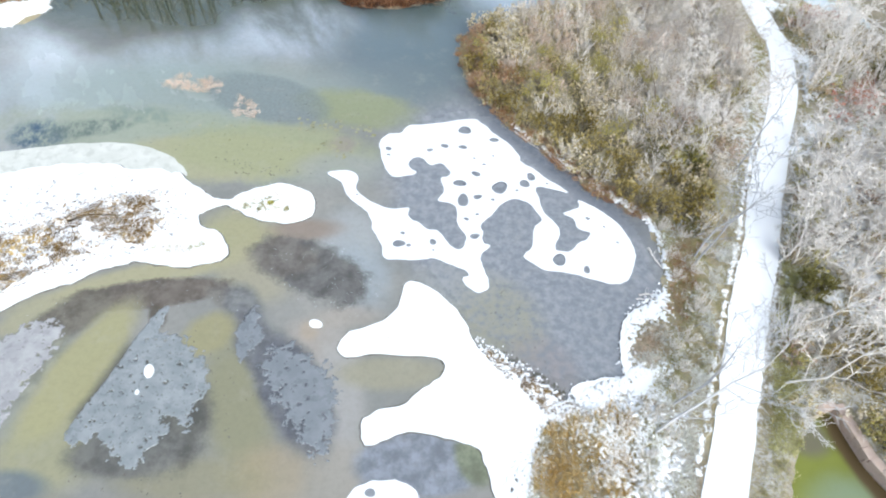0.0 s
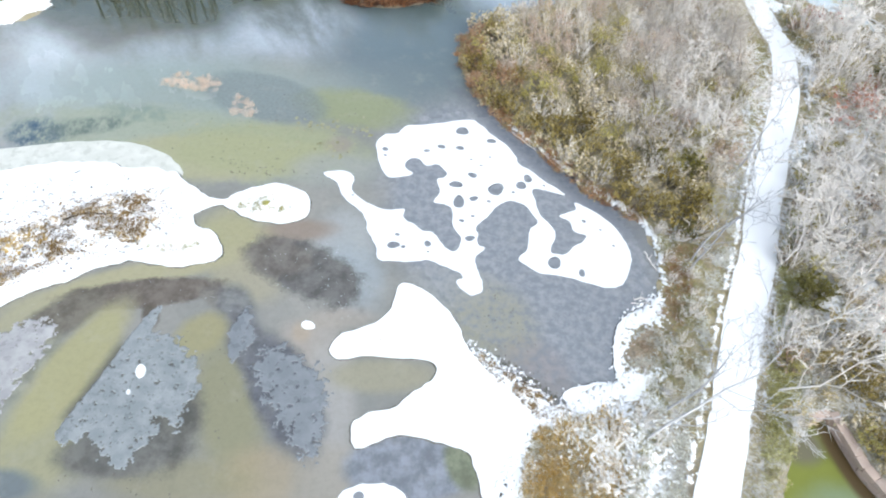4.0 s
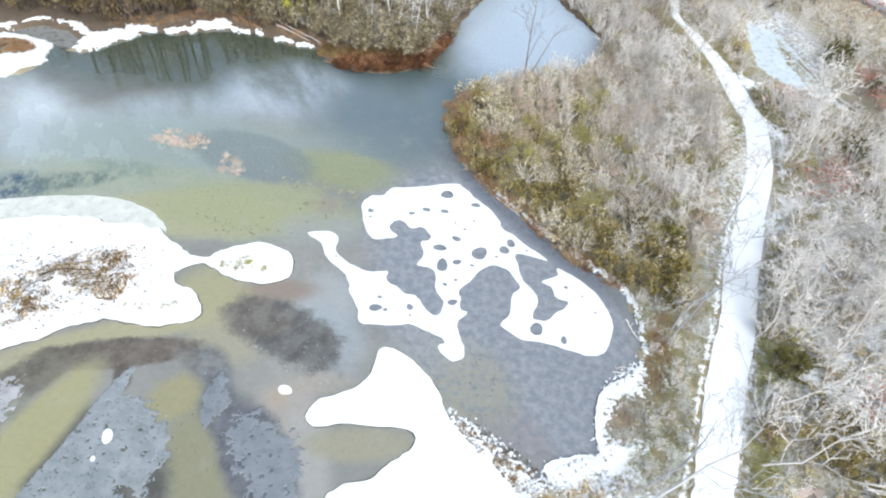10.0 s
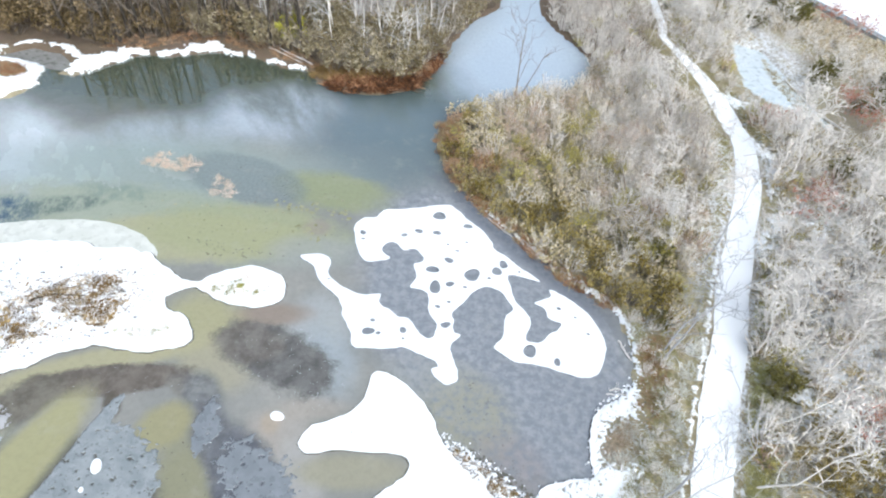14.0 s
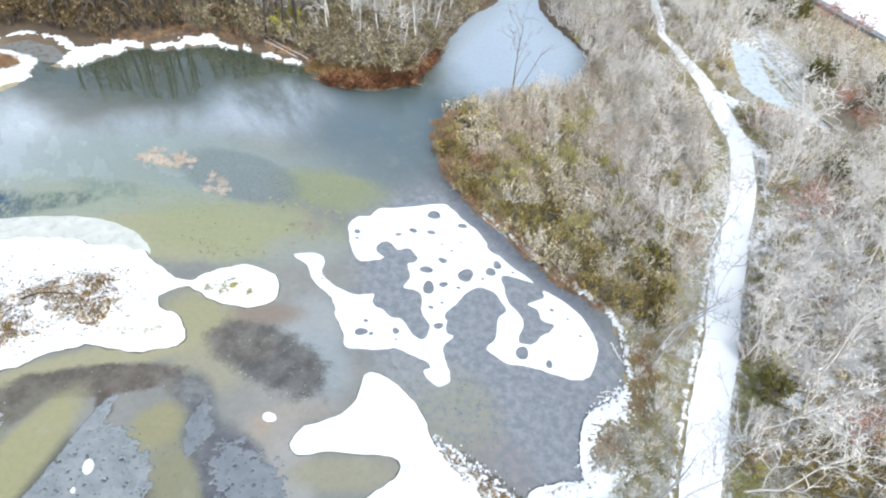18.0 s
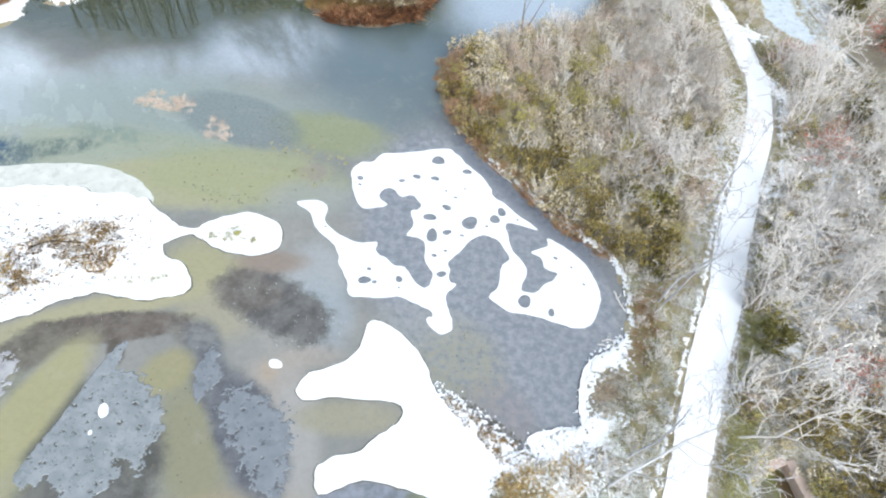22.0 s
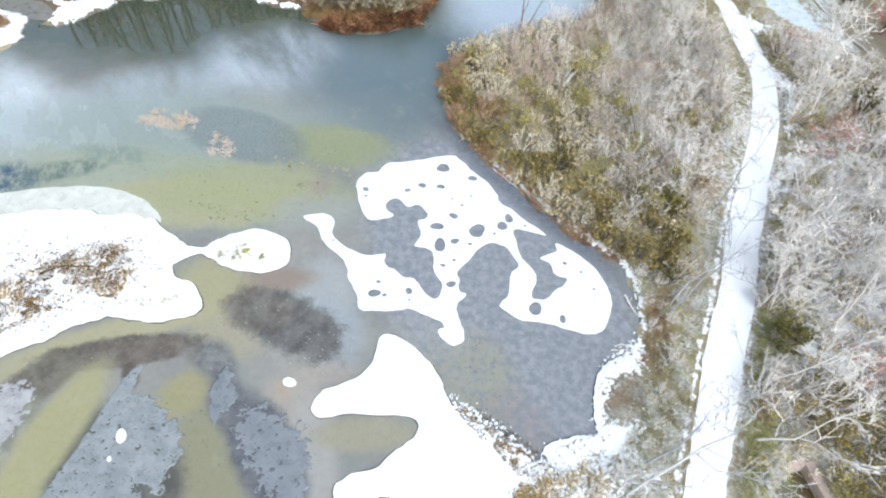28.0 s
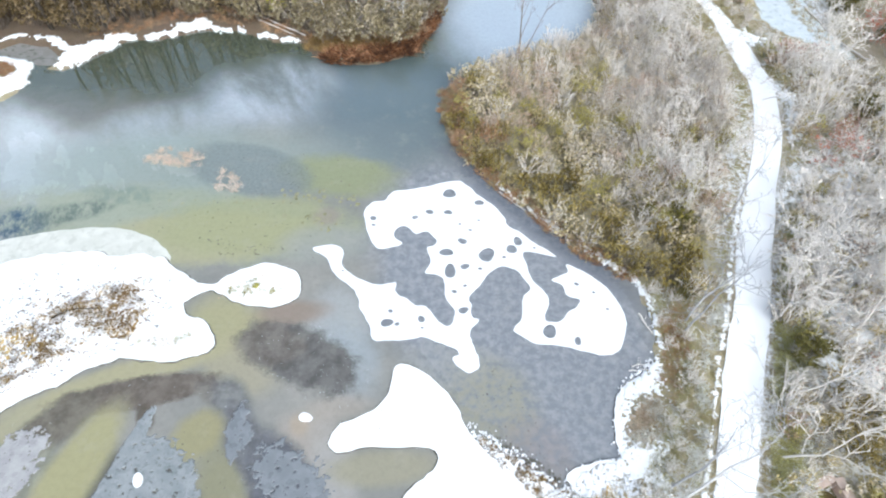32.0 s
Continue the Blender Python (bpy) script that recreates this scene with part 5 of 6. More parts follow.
for x, y, s in ((54.8, 71.2, 1.0), (-12, 66.5, 0.7), (-8.5, 66.4, 0.7), (-4.5, 66.8, 0.8), (-3.4, 69, 0.7), (-25.5, 70.5, 0.8), (-28, 71.5, 0.8), (-34, 70.6, 0.8)):
    place("shrub", rust_set, x, y, s, "rust-brown bush with dead leaves", "shrub", "rust bushes")

dice = random.Random(77)
state = random.getstate()
for x, y, s in ((51.5, 102.2, 1.5), (47.7, 103.4, 1.3), (53.2, 98.4, 1.3), (59.1, 72.3, 1.2), (55.8, 95.6, 1.0)):
    place("shrub", green_set, x, y, 1.5 * s, "dark olive evergreen bush among bare trees", "shrub", "evergreen bushes", squash=1.3)
for x, y in ((30.2, 81.6), (29.6, 85.4), (30.4, 89.0), (30.6, 93.2), (30.2, 97.4), (35.8, 96.0), (35.2, 90.6), (30.8, 102.0)):
    place("tree", tree_sets["pale"], x, y, dice.uniform(0.42, 0.6), "frosted leafless tree leaning over the far towpath", "tree", "bare trees", ("trunk", "crown"), False)
birch_set = []
for i in range(3):
    (tv, tf), (cv, cf) = tree_arrays(341 + i, 10.0 + i, 0.4, 0.03, (0.03, 0.0), (5, 3, 2, 2), 1.5, 0.05)
    birch_set.append((mesh_np("trunk", tv, tf, BARK_PALE), mesh_np("crown", cv, cf, BARK_ASH)))
for x, y in sow([(-34, 73.4), (-20, 70.6), (-14, 67.8), (-7, 67.0), (-3.4, 71), (1.0, 84), (-4, 88), (-12, 82), (-22, 80), (-34, 79)], 3.3, 78):
    place("tree", birch_set, x, y, dice.uniform(0.6, 1.0), "slim pale-trunked tree in the far bank brush", "tree", "far bank trees", ("trunk", "crown"))
random.setstate(state)


def grass_field(name, spots, mat, label, radius=0.35, height=0.5, seed=1, blades=36, flop=0.8, category="grass", width=0.02, lift=0.0):
    """Tufts of dead grass or reed, joined."""
    rng = np.random.default_rng(seed)
    protos = [grass_arrays(seed * 7 + i, radius, height, blades, width, flop) for i in range(4)]
    vs, fs, n = [], [], 0
    z = np.maximum(land(spots[:, 0], spots[:, 1]), lift)
    for (x, y), h in zip(spots, z):
        v, f = scatter_arrays(protos[rng.integers(4)], [(x, y, h, rng.uniform(0.6, 1.2), rng.uniform(0, 6.28))])
        vs.append(v), fs.append(f + n)
        n += len(v)
    return tagged(new(name, mesh_np(name, np.concatenate(vs), np.concatenate(fs), mat)), label, category, kind="stuff")


def speckle(loop, number, seed, scale=0.5, level=0.0):
    """Clumped random spots in a plan loop."""
    rng = np.random.default_rng(seed)
    a = np.array(loop)
    p = a.min(0) + rng.uniform(size=(number * 6, 2)) * (a.max(0) - a.min(0))
    p = p[signed(p[:, 0], p[:, 1], loop) < 0]
    w = np.array([noise.fractal(Vector((x * scale, y * scale, seed)), 0.8, 2.0, 4) for x, y in p])
    return p[w > level][:number]


ISLE_GRASS = [(-44, 22), (-34.4, 25.0), (-32.8, 26.3), (-30.5, 28.0), (-28.5, 29.8), (-25.3, 30.0), (-23.7, 27.5), (-24.3, 25.0), (-26.9, 25.2), (-28.8, 23.5), (-30.9, 21.6), (-33, 19.8), (-44, 17)]
grass_field("dead_grass", speckle(ISLE_GRASS, 480, 3, 0.45, 0.0), SEDGE, "tufts of brown dead grass through islet snow", 0.26, 0.3, 3, 18, 1.2, lift=0.12)
grass_field("dead_grass", speckle(ISLE_GRASS, 380, 5, 0.4, -0.05), OCHRE, "ochre tufts through islet snow", 0.2, 0.25, 5, 12, 1.0, lift=0.12)
grass_field("dead_grass", speckle(ISLE_GRASS, 640, 22, 0.5, -0.15), BARK_BROWN, "dark brown stalks through islet snow", 0.24, 0.32, 22, 14, 1.2, lift=0.12)
ISLE_WIDE = [(-46, 27), (-38, 30.6), (-33, 32.2), (-27, 32.0), (-22.6, 30.4), (-21.6, 27.4), (-23.0, 24.6), (-29, 21.4), (-34, 18.6), (-46, 15)]
grass_field("dead_grass", speckle(ISLE_WIDE, 420, 41, 0.8, -0.2), BARK_DARK, "scattered dark stalk tips through islet snow", 0.09, 0.16, 41, 8, 1.0, lift=0.12, width=0.035)
ISLE_SPOT = [(-17.9, 30.3), (-15.5, 31.0), (-13.4, 30.4), (-13.6, 29.4), (-16, 29.0), (-18, 29.0)]
grass_field("dead_grass", speckle(ISLE_SPOT, 40, 4, 1.2, 0.1), VERGE, "sparse grass tufts on the small snow islet", 0.16, 0.25, 4, 18, lift=0.12)
ISLE_FOOT = [(-23.6, 25.0), (-19.2, 25.6), (-19.2, 24.6), (-23.4, 24.4)]
grass_field("dead_grass", speckle(ISLE_FOOT, 40, 6, 1.2, 0.0), VERGE, "grey grass tips through the snow sheet", 0.12, 0.16, 6, 12, lift=0.12)
HUMMOCK = leaf_material("hummock_grass", [(0.1, (0.36, 0.26, 0.17)), (0.5, (0.55, 0.44, 0.32)), (0.9, (0.72, 0.66, 0.58))])
MARSH = [(5.9, 12.4), (7.8, 13.3), (10.9, 14.3), (12.0, 13.6), (11.6, 10), (10.3, 6), (7.5, 4), (4.6, 4), (5.3, 9)]
grass_field("marsh_grass", speckle(MARSH, 460, 7, 0.5, -0.9), OCHRE, "matted ochre marsh grass with frost", 0.32, 0.5, 7, 36, 1.0)
grass_field("marsh_grass", speckle(MARSH, 260, 8, 0.9, 0.0), STRAW, "pale straw marsh grass", 0.28, 0.45, 8, 26, 1.0)
grass_field("marsh_grass", speckle([(12.9, 17.9), (14.0, 17.6), (15.3, 18.6), (15.4, 20.8), (14.2, 20.5), (13.0, 19.2)], 60, 9, 0.8, -0.4), HUMMOCK, "brown grass hummock in the snow", 0.3, 0.3, 9, 44, 0.9)
EDGE = [(2.2, 18.2), (4.2, 17.0), (6.0, 15.9), (8.2, 14.6), (9.4, 13.6), (8.6, 13.0), (6.4, 13.6), (4.6, 15.4), (3.0, 16.8)]
grass_field("marsh_grass", speckle(EDGE, 160, 10, 1.5, 0.1), SEDGE, "dark marsh grass tips along the ragged snow edge", 0.14, 0.3, 10, 18, 0.7, lift=0.05)
FOX = leaf_material("fox_red_grass", [(0.1, (0.15, 0.055, 0.022)), (0.5, (0.36, 0.19, 0.085)), (0.9, (0.56, 0.38, 0.24))])
FRINGE = [(-1.2, 57), (-1.0, 52.4), (0.9, 47.0), (3.9, 42.5), (8.2, 37.7), (11.7, 33.9), (15.4, 31.3), (16.2, 32.3), (12.6, 35.2), (9.2, 38.9), (5.2, 43.6), (2.4, 48), (0.8, 52.6), (0.8, 58)]
grass_field("bank_grass", speckle(FRINGE, 460, 11, 0.5, -0.5), FOX, "reddish-brown dead grass on the peninsula shore", 0.3, 0.5, 11, 30, 0.8)
grass_field("bank_grass", speckle(FRINGE, 220, 25, 0.5, -0.5), STRAW, "tan dead grass on the peninsula shore", 0.3, 0.5, 25, 30, 0.9)
REED = leaf_material("rust_reeds", [(0.12, (0.025, 0.010, 0.005)), (0.55, (0.075, 0.03, 0.012)), (0.74, (0.24, 0.095, 0.03)), (0.95, (0.58, 0.34, 0.19))])
REED_PALE = leaf_material("bleached_reeds", [(0.1, (0.42, 0.30, 0.20)), (0.5, (0.62, 0.49, 0.38)), (0.9, (0.76, 0.66, 0.57))])
REEDBANK = [(-15.6, 63.0), (-12.8, 62.0), (-10.4, 61.9), (-7.2, 62.9), (-4.4, 64.6), (-2.0, 70.0), (-1.2, 74.0), (-2.0, 74.0), (-3.4, 69.5), (-5.6, 66.0), (-9.0, 64.6), (-14.0, 64.4)]
grass_field("reed_bed", speckle(REEDBANK, 260, 12, 1.2, -0.5), REED, "rust-orange reeds on the far shore", 0.4, 1.0, 12, 26, 0.8, "reeds", 0.05)
grass_field("reed_bed", speckle([(-17.4, 64.6), (-14, 64.0), (-9, 64.2), (-5.6, 65.6), (-3.2, 69.6), (-5, 69), (-9, 66.6), (-17, 66.8)], 360, 39, 0.5, -0.3), SEDGE, "dark brown reeds on the far shore", 0.4, 0.7, 39, 30, 0.8, "reeds", 0.03)
grass_field("reed_bed", np.concatenate([speckle([(-30.0, 44.8), (-28.9, 47.3), (-26.6, 46.2), (-24.4, 46.6), (-24.4, 43.9)], 80, 13, 0.9, -0.1), speckle([(-22.0, 41.0), (-22.2, 44.1), (-20.4, 43.0), (-19.2, 41.0)], 34, 14, 1.0, -0.3)]), REED_PALE, "bleached pinkish reeds standing in shallow water", 0.35, 0.5, 13, 16, 0.9, "reeds")
NORTH_GRASS = [(-44, 66.0), (-39, 67.4), (-33, 70.8), (-29, 70.4), (-20, 67.6), (-14, 66.4), (-6, 66.2), (-3.0, 69), (-4, 72), (-10, 69), (-20, 71), (-30, 74), (-40, 71), (-45, 68)]
grass_field("bank_grass", speckle(NORTH_GRASS, 300, 36, 0.5, -0.5), RUST, "rust-brown dead grass along the far bank", 0.4, 0.55, 36, 24, 0.9)
ISLET = [(-53.5, 60.0), (-50.7, 60.7), (-49.3, 58.7), (-49.9, 57.2), (-56, 56.0), (-58, 58)]
grass_field("dead_grass", speckle(ISLET, 120, 15, 0.6, -0.4), RUST, "brown grass on the small far islet", 0.3, 0.5, 15, 26)
for side, seed in ((1.9, 16), (2.5, 17), (3.3, 20), (4.3, 23), (5.2, 24), (-1.9, 18), (-2.5, 19), (-3.3, 21)):
    spots = []
    rng = np.random.default_rng(seed)
    for i in range(470):
        q = rng.uniform(0.1, 0.92) * (n_line - 2)
        k = int(q)
        (ax, ay), (bx, by) = TRACK_LINE[k], TRACK_LINE[k + 1]
        l = math.hypot(bx - ax, by - ay)
        w = side * np.interp(ay, (58, 80), (1.0, 0.55)) + rng.normal() * 0.4
        spots.append((ax + (bx - ax) * (q - k) + (by - ay) / l * w, ay + (by - ay) * (q - k) - (bx - ax) / l * w))
    grass_field("verge_grass", np.array(spots), VERGE if seed % 2 else STRAW, "olive and straw grass verge of the towpath", 0.34, 0.28, seed, 22)

for loop, number, seed, mat, label in ((EAST, 1500, 27, VERGE, "olive dead grass below the bare trees"), (EAST, 1100, 28, STRAW, "pale dead grass below the bare trees"), (PENINSULA, 900, 29, VERGE, "olive dead grass between the peninsula shrubs"),
                                       (BANK, 420, 30, VERGE, "olive grass on the bank beside the towpath"), (INNER, 600, 32, STRAW, "pale grass between the bare trees")):
    spots = speckle(loop, number, seed, 0.4, -0.2)
    spots = spots[(from_line(spots[:, 0], spots[:, 1], TRACK_LINE) > 1.8) & (signed(spots[:, 0], spots[:, 1], LOCK) > 0.4) & (signed(spots[:, 0], spots[:, 1], CANAL) > 0.4) & (signed(spots[:, 0], spots[:, 1], SHORE) > 0.1)]
    grass_field("bank_grass", spots, mat, label, 0.4, 0.35, seed, 20, 1.0)
SHOREBAND = [(17.2, 30.6), (20.6, 30.6), (19.4, 26.0), (17.8, 22.6), (16.4, 20.0), (15.8, 21.4), (16.9, 25.0)]
spots = speckle(SHOREBAND, 170, 42, 0.6, -0.2)
grass_field("bank_grass", spots[from_line(spots[:, 0], spots[:, 1], TRACK_LINE) > 2.4], RUST, "rust-brown dead grass between pond and towpath", 0.36, 0.4, 42, 20, 1.0)
STRIP = [(19.6, 5), (22.5, 13), (24.6, 20), (27.5, 28), (31, 36), (35.6, 46), (38, 46), (33, 34), (29, 25), (26, 17), (23, 8), (22, 4)]
for x, y in sow(STRIP, 1.7, 33, off=2.4):
    place("shrub", hazel_set, x, y, random.uniform(0.35, 0.6), "low frosted grey bush on the towpath verge", "shrub", "verge bushes", squash=0.8)

# ---- single trees, logs and stonework ----
def lone_tree(name, x, y, height, lean, seed, bark, label, spread=0.8, kids=(6, 4, 4, 3), wobble=0.16, twig=0.024):
    ob = new(name)
    ob.location = (x, y, ground_at(x, y))
    (tv, tf), (cv, cf) = tree_arrays(seed, height, spread, twig, lean, kids, 1.0, wobble)
    part("trunk", mesh_np("trunk", tv, tf, bark), ob)
    part("crown", mesh_np("crown", cv, cf, bark), ob)
    return tagged(ob, label, "tree")


lone_tree("leaning_tree", 18.6, 26.4, 11.5, (0.30, 0.10), 201, BARK_SLATE, "slate-grey leafless tree leaning over the towpath", 0.7, (5, 3, 3, 2))
lone_tree("leaning_tree", 18.9, 27.3, 10.0, (0.12, 0.16), 202, BARK_SLATE, "thin slate-grey forked tree beside the towpath", 0.5, (4, 3, 2, 2))
lone_tree("leaning_tree", 13.1, 12.6, 12.5, (0.62, 0.16), 203, BARK_ASH, "big ash-grey leafless tree leaning across the towpath", 0.9, (7, 4, 3, 3))
lone_tree("leaning_tree", 14.6, 14.6, 9.5, (0.30, 0.12), 204, BARK_SLATE, "slate-grey forked tree leaning over the towpath", 0.5, (4, 3, 2, 2))
lone_tree("leaning_tree", 24.6, 37.4, 9.0, (0.10, 0.10), 205, BARK_SLATE, "thin slate-grey tree beside the towpath", 0.5, (4, 3, 2, 2))
lone_tree("leaning_tree", 24.2, 20.8, 8.5, (0.35, 0.1), 206, BARK_PALE, "tall pale leafless tree on the towpath verge", 1.1, (7, 5, 3, 2), twig=0.045)
lone_tree("leaning_tree", 25.6, 27.4, 8.0, (0.25, 0.10), 212, BARK_PALE, "low spreading frosted tree beside the towpath", 1.3, (7, 5, 3, 2), twig=0.045)
lone_tree("leaning_tree", 22.6, 16.8, 9.0, (0.4, 0.05), 207, BARK_PALE, "spreading pale leafless tree near the basin", 1.2, (5, 4, 3, 2), twig=0.04)
lone_tree("leaning_tree", 27.6, 30.6, 10.0, (0.35, 0.1), 208, BARK_PALE, "pale leafless tree on the towpath verge", 1.1, (7, 5, 3, 2), twig=0.045)
lone_tree("dead_tree", 8.2, 63.8, 11.5, (0.08, 0.12), 209, BARK_BROWN, "tall thin bare tree on the peninsula tip", 0.35, (9, 2, 1, 1), 0.03)
lone_tree("dead_tree", 8.6, 64.0, 8.0, (0.45, 0.12), 210, BARK_BROWN, "thin slanting bare sapling on the peninsula tip", 0.3, (4, 1, 1, 1), 0.03)


def log(name, p, q, r, mat, label, z=None):
    """A fallen log or pole with a knotty, tapering run and stubs."""
    rng = np.random.default_rng(int(100 * (abs(p[0]) + abs(q[1]))))
    a, b = np.array((*p, 0.0)), np.array((*q, 0.0))
    for e in (a, b):
        e[2] = max(ground_at(e[0], e[1]), 0.0) + r * 0.8 if z is None else z
    s = Soup()
    pts = [a + (b - a) * t + rng.normal(size=3) * np.array((0.05, 0.05, 0.01)) for t in np.linspace(0, 1, 7)]
    s.tube(pts, [r * (1 - 0.4 * t) for t in np.linspace(0, 1, 7)], 7)
    body = new(name, mesh_np(name, *s.arrays(), mat))
    for i in range(3):
        t = rng.uniform(0.3, 0.9)
        k = Soup()
        c = a + (b - a) * t
        k.tube([c, c + rng.normal(size=3) * np.array((0.4, 0.4, 0.15)) + np.array((0, 0, 0.15))], [r * 0.4, r * 0.15], 4)
        part("branch_stub", mesh_np("branch_stub", *k.arrays(), mat), body)
    return tagged(body, label, "log", "fallen logs")


log("log", (13.9, 23.55), (15.4, 23.75), 0.07, WOOD_PALE, "pale thin log lying out over the ice")
log("log", (13.8, 23.15), (15.4, 23.35), 0.06, WOOD_PALE, "second pale thin log lying out over the ice")
log("log", (15.5, 28.2), (16.2, 26.4), 0.10, WOOD_PALE, "pale driftwood log at the pond edge")
log("log", (16.4, 31.0), (16.9, 28.6), 0.07, WOOD_PALE, "pale driftwood pole on the shore")
log("log", (5.0, 41.6), (7.2, 39.2), 0.07, WOOD_PALE, "pale driftwood pole on the peninsula shore")
log("log", (8.2, 38.2), (10.2, 36.2), 0.07, WOOD_PALE, "pale driftwood pole along the shore grass")
log("log", (-25.8, 72.4), (-17.7, 67.4), 0.16, WOOD_PALE, "long fallen pale trunk on the far bank")
log("log", (-24.1, 70.4), (-19.2, 67.6), 0.12, WOOD_PALE, "fallen pale trunk on the far bank")
log("log", (-33.9, 70.9), (-31.0, 72.4), 0.12, BARK_BROWN, "dark fallen log on the far bank")
log("log", (-30.9, 26.6), (-29.8, 27.5), 0.07, BARK_DARK, "dark branch lying on the islet snow", 0.17)
log("log", (-29.8, 27.5), (-27.1, 27.6), 0.06, BARK_DARK, "thin dark branch lying on the islet snow", 0.17)
log("log", (-29.1, 28.0), (-28.0, 28.6), 0.06, BARK_BROWN, "short brown branch lying on the islet snow", 0.17)
PILE = [(35.6, 60.6), (36.8, 60.4), (38.6, 56.0), (38.0, 53.0), (36.4, 49.6), (35.2, 49.2), (36.4, 52.6), (37.2, 55.6), (36.4, 58.0)]
snow_cover("snow_cover", PILE, 0.12, -0.05, "broken snow over fallen limbs at the towpath bend", 1.0, 2.2, 0.12, 14.0)
for x, y, a in ((37.4, 57.6, 120), (38.0, 55.2, 100), (37.2, 52.2, 70), (36.0, 50.2, 60), (37.0, 59.2, 125), (36.0, 56.6, 20), (36.4, 54.0, 60), (36.9, 51.6, 100), (35.2, 49.2, 75), (36.6, 60.0, 40), (35.6, 52.6, 130)):
    dx, dy = 1.6 * math.cos(radians(a)), 1.6 * math.sin(radians(a))
    log("fallen_limb", (x - dx, y - dy), (x + dx, y + dy), 0.085, WOOD_PALE, "bleached fallen limb beside the towpath bend")


def block_wall(name, line, top, height, thick, block, label):
    """A dry wall of squared stones with a coping course; each stone is a piece."""
    rng = np.random.default_rng(31)
    ob = new(name)
    shapes = []
    for i in range(6):
        bm = bmesh.new()
        bmesh.ops.create_cube(bm, size=1.0)
        for v in bm.verts:
            v.co += Vector(rng.normal(size=3) * 0.035)
        bmesh.ops.bevel(bm, geom=bm.edges[:], offset=0.05, segments=1, affect="EDGES")
        me = bpy.data.meshes.new("stone")
        bm.to_mesh(me)
        bm.free()
        me.materials.append(STONE)
        shapes.append(me)
    rows = max(1, int(height / 0.35))
    for (x0, y0), (x1, y1) in zip(line[:-1], line[1:]):
        l, a = math.hypot(x1 - x0, y1 - y0), math.atan2(y1 - y0, x1 - x0)
        n = max(1, round(l / block))
        for r in range(rows):
            for i in range(n):
                t = (i + (0.5 if r % 2 else 0.25)) / n
                cop = r == rows - 1
                st = part("coping_stone" if cop else "stone", shapes[int(rng.integers(6))], ob)
                z = top - height + (r + 0.5) * height / rows
                st.matrix_basis = Matrix.Translation((x0 + (x1 - x0) * t, y0 + (y1 - y0) * t, z)) @ Matrix.Rotation(a + rng.normal() * 0.015, 4, "Z") @ Matrix.Diagonal((l / n * 0.99, thick * (1.15 if cop else 1.0), height / rows * 0.985, 1))
    return tagged(ob, label, "wall", kind="structure")


block_wall("wall_basin_east", [(25.9, 15.5), (26.8, 12.0), (28.0, 10.0), (31.0, 5.0), (31.6, -2.0)], 0.6, 1.6, 0.55, 0.8, "old pinkish-brown stone wall of the basin")
block_wall("wall_basin_north", [(24.2, 14.9), (25.7, 15.6)], 0.55, 1.4, 0.5, 0.6, "old brown stone end wall of the basin")
log("log", (47.7, 77.5), (48.3, 72.1), 0.13, WOOD_PALE, "bleached trunk along the frozen canal")
log("log", (48.2, 72.4), (48.8, 68.5), 0.13, WOOD_PALE, "bleached trunk along the frozen canal")
log("log", (48.8, 68.7), (49.8, 63.9), 0.13, WOOD_PALE, "bleached trunk along the frozen canal")
for x, y in ((39.0, 64.6), (41.2, 63.6), (43.0, 62.4), (44.4, 60.4), (40.0, 62.0), (42.0, 60.8)):
    place("shrub", hazel_set, x, y, random.uniform(0.6, 0.8), "purplish-brown bush at the canal end", "shrub", "canal bushes")

YELLOW = leaf_material("yellow_leaves", [(0.1, (0.30, 0.28, 0.02)), (0.5, (0.46, 0.43, 0.05)), (0.9, (0.56, 0.53, 0.12))])
yellow_set = shrub_set(YELLOW, BARK_BROWN, 2.2, 1.2, 121, 1, leaves=1200, leaf=0.09)
place("shrub", yellow_set, -21.0, 71.6, 1.9, "bright yellow-green bush on the far bank", "shrub", "")
place("shrub", yellow_set, -15.6, 30.0, 0.22, "small yellow-green plant on the snow islet", "shrub", "")

CANAL_SIDE = [(35.5, 70), (38.8, 69), (39, 78), (40, 88), (36, 86), (34, 78)]
CANAL_BACK = [(46.4, 68), (50, 60), (49, 72), (46.5, 84), (45.5, 76)]
for loop in (CANAL_SIDE, CANAL_BACK):
    for x, y in sow(loop, 1.9, 37, clear=(1.5, 3.0)):
        place("shrub", hazel_set, x, y, random.uniform(0.4, 0.7), "low grey-brown bush beside the frozen canal", "shrub", "canal bushes")
    grass_field("bank_grass", speckle(loop, 200, 38, 0.5, -0.5), STRAW, "straw grass beside the frozen canal", 0.4, 0.35, 38, 20, 1.0)


def flecks(name, loop, number, seed, low, high, material, label, category, lift=0.012):
    """Many small flat bits scattered on the water, joined."""
    rng = np.random.default_rng(seed)
    soup = Soup()
    for x, y in speckle(loop, number, seed, 0.7, -0.15):
        r = rng.uniform(low, high)
        w = np.sort(rng.uniform(0, 6.28, 6))
        rr = r * rng.uniform(0.6, 1.2, 6)
        v = np.stack([x + rr * np.cos(w), y + rr * np.sin(w), np.full(6, lift)], 1)
        soup.add(np.vstack([v, [(x, y, lift + 0.018)]]), [(i, (i + 1) % 6, 6) for i in range(6)])
    return tagged(new(name, mesh_np(name, *soup.arrays(), material)), label, category, kind="stuff")


